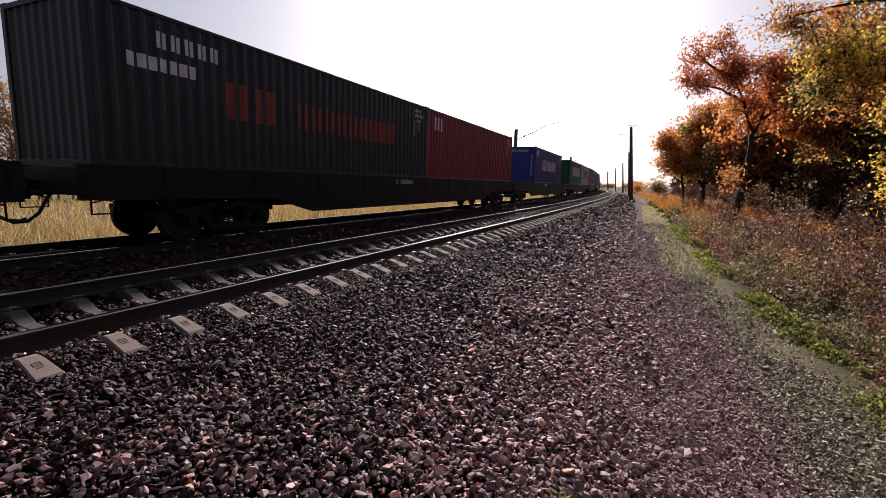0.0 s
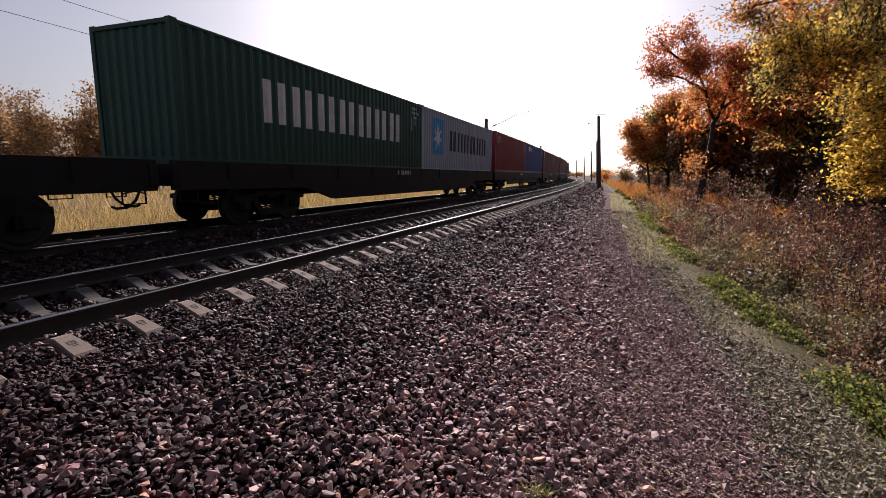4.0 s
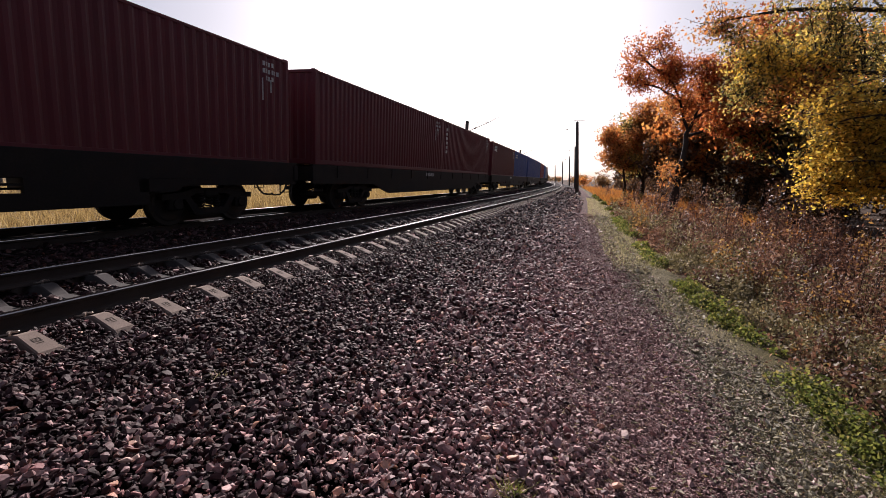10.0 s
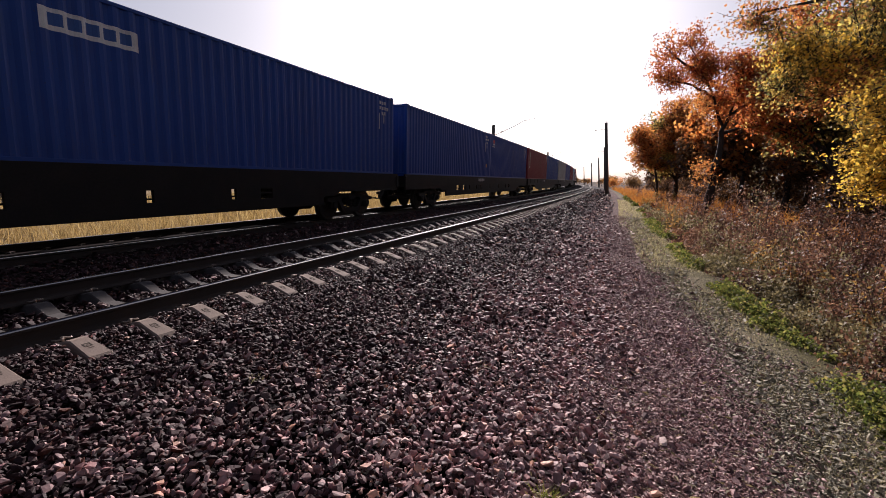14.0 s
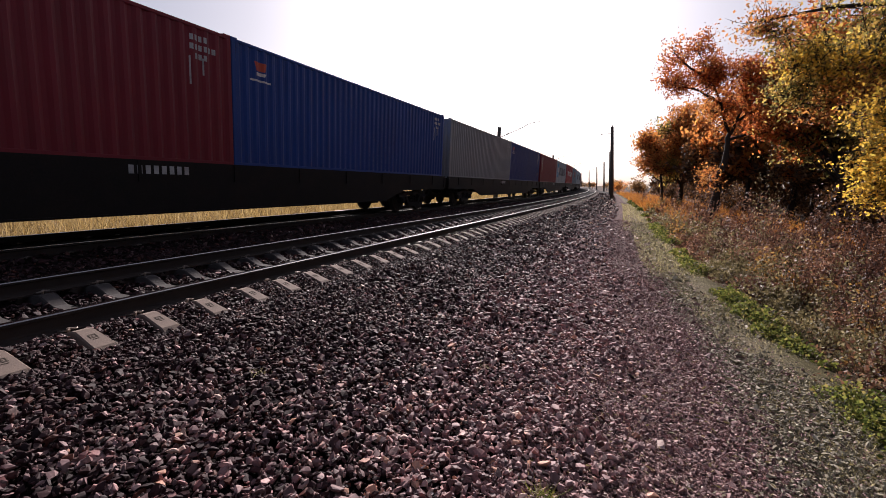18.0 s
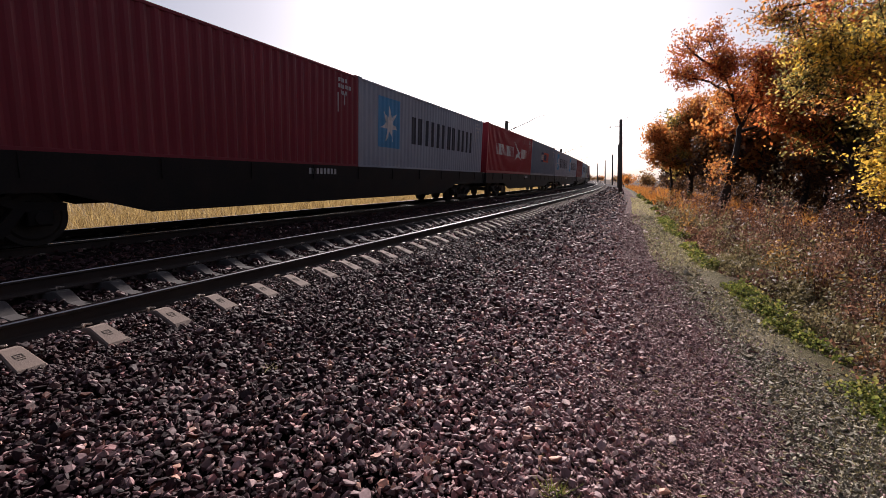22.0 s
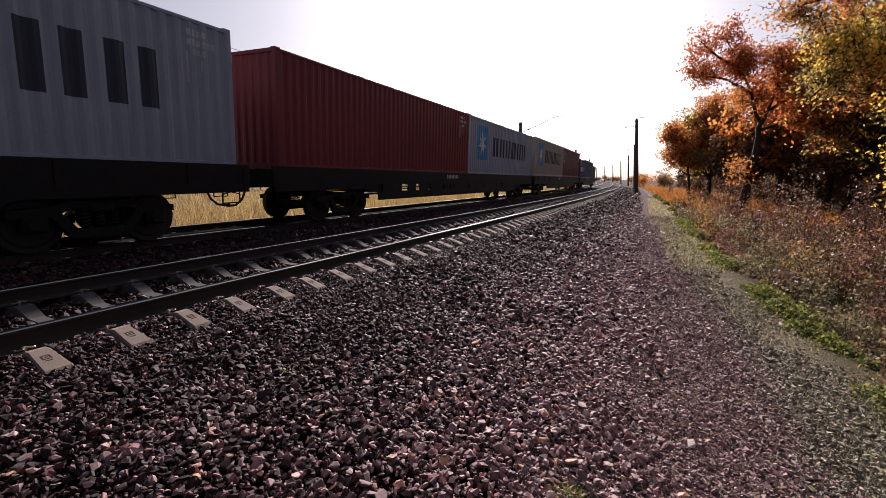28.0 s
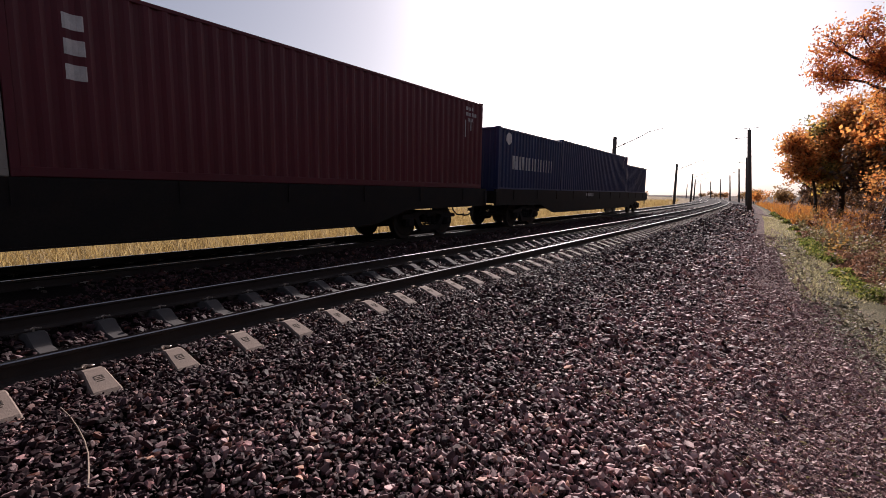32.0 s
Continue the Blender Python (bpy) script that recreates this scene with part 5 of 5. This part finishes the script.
    # trees with s below 8 are unseen and added to block sky light
    for s, off, h, slot in ((27.5, 25.5, 10.5, 1), (34.3, 28.2, 11.9, 0), (39.2, 21.4, 12.8, 1), (39.6, 16.0, 11.3, 0), (42.6, 14.0, 11.0, 0), (35.4, 18.0, 11.4, 0), (45.0, 12.3, 9.9, 0), (43.5, 18.5, 11.1, 0),
                            (53.0, 26.1, 14.3, 1), (51.9, 17.2, 10.0, 1), (63.0, 26.2, 14.3, 0), (66.1, 19.2, 12.0, 0), (81.2, 30.4, 16.1, 1), (75.5, 16.0, 10.6, 1), (90.9, 24.8, 13.9, 0), (85.7, 13.4, 8.6, 0),
                            (103.2, 21.8, 12.4, 1), (102.9, 14.0, 7.8, 1), (126.6, 23.2, 12.4, 0), (28.1, 38.4, 14.7, 1), (43.4, 34.2, 17.0, 1), (57.4, 39.6, 19.3, 1), (70.2, 40.0, 19.4, 0),
                            (88.5, 44.2, 21.4, 1), (106.8, 44.4, 21.3, 1), (120.1, 40.0, 19.0, 0), (39.0, 46.5, 22.1, 1), (4, 18.0, 12, 1), (-2, 15.0, 12, 1), (-8, 16.2, 13, 1), (-3, 22.8, 14, 1),
                            (-15, 14.4, 12, 1), (-22, 16.2, 13, 1), (-12, 24.0, 14, 1), (-30, 14.4, 12, 1), (5, 25.2, 14, 1), (-39, 15.6, 13, 1), (-48, 14.4, 12, 1), (-5, 11.4, 11, 1), (-11, 12.0, 11, 1),
                            (-18, 11.4, 11, 1), (-26, 11.4, 11, 1)):
        x = rng.uniform(-0.4, 0.4)
        build_tree("oak_tree", ("olive-brown oak deep in the shady wood" if 12 < s < 70 else "brown-leaved oak in the shady wood; those out of view are added to block sky light") if slot else "rust-coloured oak in the wood", [T(s, off, -0.9), T(s, off + x, h * 0.4), T(s + x, off, h * 0.85)], rng.uniform(0.13, 0.2),
                   [(T(s, off, h * 0.62), (2.4 if s > 8 else 3.4,) * 2 + (h * 0.3,), 0.8, 0), (T(s, off - 0.8, h * 0.34), (2.2, 2.2, h * 0.16), 0.4, 1)], 44, 7, 14, 0.42 if s < 8 else 0.24 if s < 30 else 0.28, [(OLIVE_LEAF if 12 < s < 70 else SHADE_BROWN_LEAF) if slot else ORANGE_LEAF, SHADE_BROWN_LEAF], 1000 + int(s * 7), group=g, grown=1.4 if s > 8 else 1.0)
    # filler shrubs: dark leaves stand in for the shady depth of the wood
    for k in range(58):
        s, off = (rng.uniform(9, 75), rng.uniform(15.5, 28)) if k < 38 else (rng.uniform(60, 150), rng.uniform(10, 28))
        h = rng.uniform(2.8, 4.4)
        build_tree("filler_shrub", "dense shrub added to fill the wood's depth, coloured dark brown for its shade", [T(s, off, -0.9), T(s, off + 0.1, 0.2), T(s, off, h * 0.6)], 0.06,
                   [(T(s, off, h * 0.40 - 0.2), (2.0, 2.0, h * 0.42), 1.0, 0)], 24, 6, 13, 0.22, [SHADE_BROWN_LEAF], 700 + k, group="shrubs in the wood")
    # bare birches in a row beyond the field
    for k in range(170):
        s, off = 12 + k * 1.1 + rng.uniform(-0.9, 0.9), -57 + rng.uniform(-6, 6)
        h = rng.uniform(7.4, 10.6)
        build_tree("birch_tree", "thin birch with sparse brown autumn leaves beyond the field", [T(s, off, -3.0), T(s + rng.uniform(-0.4, 0.4), off, h * 0.5), T(s, off + rng.uniform(-0.4, 0.4), h * 0.97)], 0.13,
                   [(T(s, off, h * 0.52), (1.6, 1.6, h * 0.46), 1.0, 0)], 32, 5, 10, 0.34, [BIRCH_LEAF], 300 + k, BIRCH_BARK, spread=0.5, twig_len=1.3, group="birches beyond the field")
    for k in range(26):
        s = 92 + k * 11 + rng.uniform(-3, 3)
        off = rng.uniform(6.5, 14) if k % 2 else -rng.uniform(24, 44)
        h = rng.uniform(2.4, 3.8) if k % 2 else rng.uniform(3.6, 5.6)
        build_tree("roadside_tree", "small bushy tree with yellow-brown leaves along the distant line", [T(s, off, -0.8), T(s, off + 0.2, h * 0.5), T(s, off, h * 0.9)], 0.12,
                   [(T(s, off, h * 0.6), (2.4, 2.4, h * 0.38), 1.0, 0)], 16, 5, 8, 0.45, [ORANGE_LEAF if k % 7 == 3 else BIRCH_LEAF], 500 + k, spread=0.4, group="distant trees")


build_trees()


def build_undergrowth():
    rng = np.random.default_rng(31)
    # dry shrubs on the slope: domes of thin stems with leaves toward their tips
    V, SL, wood = [], [], []
    s = np.concatenate([rng.uniform(-9, 4, 150), rng.uniform(4.0, 9, 250), rng.uniform(9, 16, 260), rng.uniform(16, 30, 230), rng.uniform(30, 70, 110)])
    beyond = 0.15 + rng.gamma(1.4, 1.5, len(s))
    off = off_at(6.28 + beyond, s)
    for a, o, d in zip(s, off, beyond):
        wide = 1.2 * rng.uniform(0.16, 0.55) * (1 if a < 16 else 1.4)
        h = min(0.24 + 0.38 * d, 1.2 if a < 22 else 0.85) * math.exp(rng.normal(0, 0.4))
        root = np.array(at(a, o, float(ground_z(o, a)) - 0.05))
        # dark leaves prevail deep on the slope: the wood's shade put into the colour
        odds = (0.28, 0.57, 0.03, 0.12) if d < 0.9 else (0.55, 0.2, 0.2, 0.05) if d < 2.4 else (0.34, 0.06, 0.42, 0.18) if a < 11 else (0.2, 0.04, 0.7, 0.06)
        slot = rng.choice(4, p=odds)
        stems = rng.integers(14, 24) if a < 16 else 13
        ang, rad = rng.uniform(0, 6.283, stems), wide * np.sqrt(rng.uniform(0, 1, stems))
        tips = root + np.stack([rad * np.cos(ang), rad * np.sin(ang), h * (1.05 - 0.5 * (rad / wide) ** 2) * rng.uniform(0.7, 1.15, stems)], -1)
        for tip in tips[:9]:
            wood.append((curve_points(root + (tip - root) * np.array([0.3, 0.3, 0]), tip, rng.normal(0, 0.04, 3), 3), [0.006, 0.004, 0.0025], 3))
        n = 20 if a < 16 else 14
        t = 1.06 - 0.75 * rng.uniform(0, 1, (stems, n, 1)) ** 1.5
        p = (root + (tips - root)[:, None] * t + rng.normal(0, 0.05, (stems, n, 3))).reshape(-1, 3)
        v, q = leaf_quads(p, (0.048 if a < 9 else 0.064 if a < 16 else 0.10 if a < 30 else 0.18) * rng.uniform(0.5, 1.4, len(p)), rng)
        V.append(v), SL.append(np.full(len(q), slot))
    # fallen leaves between them
    ls = np.concatenate([rng.uniform(-9, 3.6, 5000), rng.uniform(3.6, 16, 9000), rng.uniform(16, 34, 6000)])
    lo = off_at(6.1 + rng.gamma(1.5, 1.6, len(ls)), ls)
    v, q = leaf_quads(at_many(ls, lo, ground_z(lo, ls) + rng.uniform(0, 0.10, len(ls))), 0.055 * rng.uniform(0.6, 1.5, len(ls)) * (1 + (ls > 14)), rng)
    V.append(v), SL.append(np.where(rng.uniform(size=len(q)) < 0.6, 2, 0))
    V, SL = np.concatenate(V), np.concatenate(SL)
    vs, fs = tubes(wood)
    t = tagged(new("undergrowth"), "dry brown shrubs and withered stems on the slope below the path", "undergrowth", kind="stuff")
    child("leaves", poly_mesh("leaves", V, np.arange(len(V)).reshape(-1, 4), [], [SHRUB_LEAF, PALE_LEAF, SHADE_MAROON_LEAF, GOLD_LEAF], SL), t)
    child("stems", mesh_of("stems", vs, fs, BARK), t)
    # green weeds in cushions at the foot of the path
    P, Z = [], []
    cs = np.concatenate([rng.uniform(-8, 3.4, 150), rng.uniform(3.4, 9.5, 240), rng.uniform(9.5, 26, 190), rng.uniform(26, 60, 70)])
    keep = np.array([noise.noise(Vector((a * 0.55, 2.2, 0.3))) for a in cs]) > rng.uniform(-0.25, 0.4, len(cs))
    cs = cs[keep | ((cs > 3.4) & (cs < 5.2) & (rng.uniform(size=len(cs)) < 0.75))]
    co = off_at(6.11 + rng.normal(0, 0.08, len(cs)), cs)
    for a, o in zip(cs, co):
        wide, n = rng.uniform(0.05, 0.2) * (1 + 0.02 * a), rng.integers(45, 150)
        ang, rad = rng.uniform(0, 6.283, n), np.sqrt(rng.uniform(0, 1, n))
        h = wide * rng.uniform(0.5, 1.2)
        ss, oo = a + wide * 1.5 * rad * np.cos(ang), o + wide * rad * np.sin(ang)
        P.append(at_many(ss, oo, ground_z(oo, ss) + h * (1 - rad ** 2) * rng.uniform(0.5, 1.1, n) + 0.01))
        Z.append((0.022 + 0.0024 * a) * rng.uniform(0.5, 1.5, n))
    P, Z = np.concatenate(P), np.concatenate(Z)
    v, q = leaf_quads(P, Z, rng, narrow=0.75)
    tagged(new("green_weeds", poly_mesh("green_weeds", v, q, [], WEED_LEAF)), "low bright green weeds along the path's edge", "weeds", kind="stuff")
    # straws and leaf scraps trodden into the path
    ls = np.concatenate([rng.uniform(0.3, 5, 3600), rng.uniform(5, 11, 2400)])
    lo = off_at(rng.uniform(3.8, 6.2, len(ls)), ls)
    flat = np.stack([rng.normal(size=len(ls)), rng.normal(size=len(ls)), np.zeros(len(ls))], -1)
    v, q = leaf_quads(at_many(ls, lo, ground_z(lo, ls) + 0.012), 0.03 * np.exp(rng.normal(0, 0.4, len(ls))), rng, ahead=flat, narrow=0.22)
    tagged(new("path_litter", poly_mesh("path_litter", v, q, [], PALE_LEAF)), "pale straws and leaf scraps trodden into the path", "litter", kind="stuff")

    def grass(name, label, ranges, mat, zs=0.0):
        P, A, B, k = [], [], [], 0
        for s0, s1, o0, o1, count, h, w in ranges:
            s = rng.uniform(s0, s1, count)
            o = off_at(rng.uniform(o0, o1, count), s)
            v, q, t = blades(s, o, ground_z(o, s) - 0.01 + zs, h * np.exp(rng.normal(0, 0.35, count)), np.full(count, w), rng)
            P.append(v), A.append(q + k), B.append(t + k)
            k += len(v)
        tagged(new(name, poly_mesh(name, np.concatenate(P), np.concatenate(A), np.concatenate(B), mat)), label, "grass", kind="stuff")
    grass("path_turf", "short olive turf between the gravel path and the weeds", [(2, 6, 5.4, 6.2, 5500, 0.026, 0.007), (6, 10, 5.3, 6.2, 5500, 0.032, 0.009), (10, 20, 5.1, 6.2, 7000, 0.045, 0.015), (20, 50, 4.8, 6.2, 4000, 0.07, 0.03)], TURF_BLADE)
    grass("field_grass", "tall golden dry grass beyond the far track", [(-6, 14, -16, -8.2, 9000, 0.55, 0.020), (14, 40, -18, -8.2, 9000, 0.6, 0.03), (40, 110, -22, -8.4, 8000, 0.65, 0.06), (-6, 60, -50, -16, 9000, 0.6, 0.06), (60, 200, -50, -12, 6000, 0.7, 0.1)], STRAW_BLADE)
    grass("rusty_grass", "rust-coloured tall grass under the trees", [(25, 40, 7.0, 13, 9000, 0.65, 0.03), (40, 65, 6.4, 13, 8000, 0.7, 0.045), (65, 120, 6.2, 13, 5000, 0.7, 0.07), (14, 28, 10.5, 15, 2500, 0.6, 0.02)], RUST_BLADE)


build_undergrowth()


# ---- poles and wires of the overhead line ----
def pole_mesh(height, lean):
    vs, fs = tubes([([(0, 0, -0.4), (lean * 0.3, 0, height * 0.3), (lean, 0, height)], [0.24, 0.22, 0.17], 12)])
    return mesh_of("shaft", vs, fs, POLE_CONC, True)


def build_pole(s, off, top, arm, lean=0.0):
    z0 = float(ground_z(off, s))
    p = tagged(new("line_pole"), "weathered concrete pole of the overhead line beside the track" if arm else "weathered concrete pole with short crossbar beside the track", "pole", "poles along the line")
    p.matrix_basis = track_pose(s, off, z0)
    h = top - z0
    child("shaft", pole_mesh(h, lean), p)
    if arm:
        vs, fs = tubes([([(0.1, 0, h - 1.0), (2.2, 0, h - 0.1), (3.0, 0, h + 0.35), (4.3, 0, h + 0.62)], [0.035, 0.035, 0.03, 0.025], 8), ([(0.1, 0, h - 0.15), (2.2, 0, h - 0.1)], [0.015, 0.015], 6)])
        child("bracket_arm", mesh_of("bracket_arm", vs, fs, WIRE), p)
        vs, fs = tubes([([(0.75 + 0.05 * k, 0, h - 0.72 + 0.022 * k), (0.79 + 0.05 * k, 0, h - 0.70 + 0.022 * k)], [0.075, 0.075], 10) for k in range(5)])
        child("insulator", mesh_of("insulator", vs, fs, INSULATOR), p)
    else:
        vs, fs = tubes([([(lean - 0.45, 0, h + 0.18), (lean + 0.85, 0, h + 0.20)], [0.02, 0.02], 6), ([(lean, 0, h - 0.05), (lean, 0, h + 0.2)], [0.03, 0.03], 6)])
        child("crossbar", mesh_of("crossbar", vs, fs, WIRE), p)
        vs, fs = tubes([([(lean - 1.05, 0, h - 0.86), (lean - 0.1, 0, h - 0.78)], [0.018, 0.018], 6)])
        child("bracket", mesh_of("bracket", vs, fs, WIRE), p)
        vs, fs = tubes([([(lean - 1.10, 0, h - 0.92), (lean - 1.10, 0, h - 0.80)], [0.11, 0.09], 10)])
        child("insulator", mesh_of("insulator", vs, fs, INSULATOR), p)


for k, s in enumerate((59.0, 101.0, 143, 185, 227, 269, 311)):
    build_pole(s, 3.65, 8.5 - 0.05 * k, False, -0.75)
for k, s in enumerate((45.2, 90.0, 135.0, 180.0, 225.0, 270.0)):
    build_pole(s, -7.4, 6.85, True)


def build_wire(off, z, sag, label, r=0.006):
    pts = []
    for s in np.arange(-60, 330, 3.0):
        u = ((s - 45.2) % 45) / 45
        pts.append(at(s, off, z - sag * 4 * u * (1 - u)))
    vs, fs = tube_arrays(pts, [r] * len(pts), 5)
    tagged(new("overhead_wire", mesh_of("overhead_wire", vs, fs, WIRE, True)), label, "wire", "wires of the line")


build_wire(-13.0, 7.15, 0.15, "thin feeder wire strung beyond the far track", 0.009)
build_wire(-13.0, 6.25, 0.15, "thin lower feeder wire strung beyond the far track", 0.009)


# ---- small things on the ballast ----
def build_tuft(s, off, count, h, label, mat, seed):
    rng = np.random.default_rng(seed)
    ss, oo = s + rng.normal(0, 0.035, count), off + rng.normal(0, 0.035, count)
    v, q, t = blades(ss, oo, ground_z(oo, ss), h * rng.uniform(0.5, 1.2, count), np.full(count, 0.006), rng, 0.7)
    tagged(new("grass_tuft", poly_mesh("grass_tuft", v, q, t, mat)), label, "grass", "tufts in the ballast", kind="stuff")


build_tuft(2.36, 5.1, 90, 0.085, "small yellowish-green grass tuft among the stones", WEED_LEAF, 1)
build_tuft(2.55, 2.75, 30, 0.05, "tiny pale grass tuft among the stones", TURF_BLADE, 2)
build_tuft(3.75, 4.25, 30, 0.055, "tiny pale grass tuft among the stones", TURF_BLADE, 3)


def build_twig():
    pts = [at(1.30, 2.02, -0.06), at(1.38, 2.06, -0.055), at(1.47, 2.16, -0.07), at(1.6, 2.23, -0.08)]
    vs, fs = tube_arrays(pts, [0.002, 0.003, 0.0035, 0.003], 5)
    tagged(new("dry_twig", mesh_of("dry_twig", vs, fs, worn("pale_twig", (0.24, 0.18, 0.13), 0.8))), "thin dry twig lying on the ballast stones", "twig")


build_twig()


def build_stalk():
    pts = [at(s, off, z) for s, off, z in ((0.702, 1.588, 0.037), (0.722, 1.703, 0.003), (0.716, 1.897, -0.014), (0.702, 2.070, -0.028), (0.677, 2.225, -0.040), (0.627, 2.420, -0.056), (0.580, 2.573, -0.069))]
    vs, fs = tube_arrays(pts, [0.003, 0.004, 0.005, 0.005, 0.005, 0.0055, 0.0055], 6)
    tagged(new("dry_stalk", mesh_of("dry_stalk", vs, fs, worn("pale_stalk", (0.32, 0.24, 0.18), 0.8))), "bent dry plant stalk lying on the stones beside a sleeper", "stalk")


build_stalk()


def motions():
    """The train rolls by; its wheels turn with the metres that it has gone."""
    times = [0.5 * k for k in range(65)]
    for thing, u, up in ROLLING:
        walk(thing, [(t, track_pose(3.99 + u - gone(t), FAR, DECK + up)) for t in times])
    for wheel, a in WHEELSETS:
        walk(wheel, [(k / 30, pose(0, a, AXLE, math.degrees(gone(k / 30) / 0.478))) for k in range(961)])


motions()
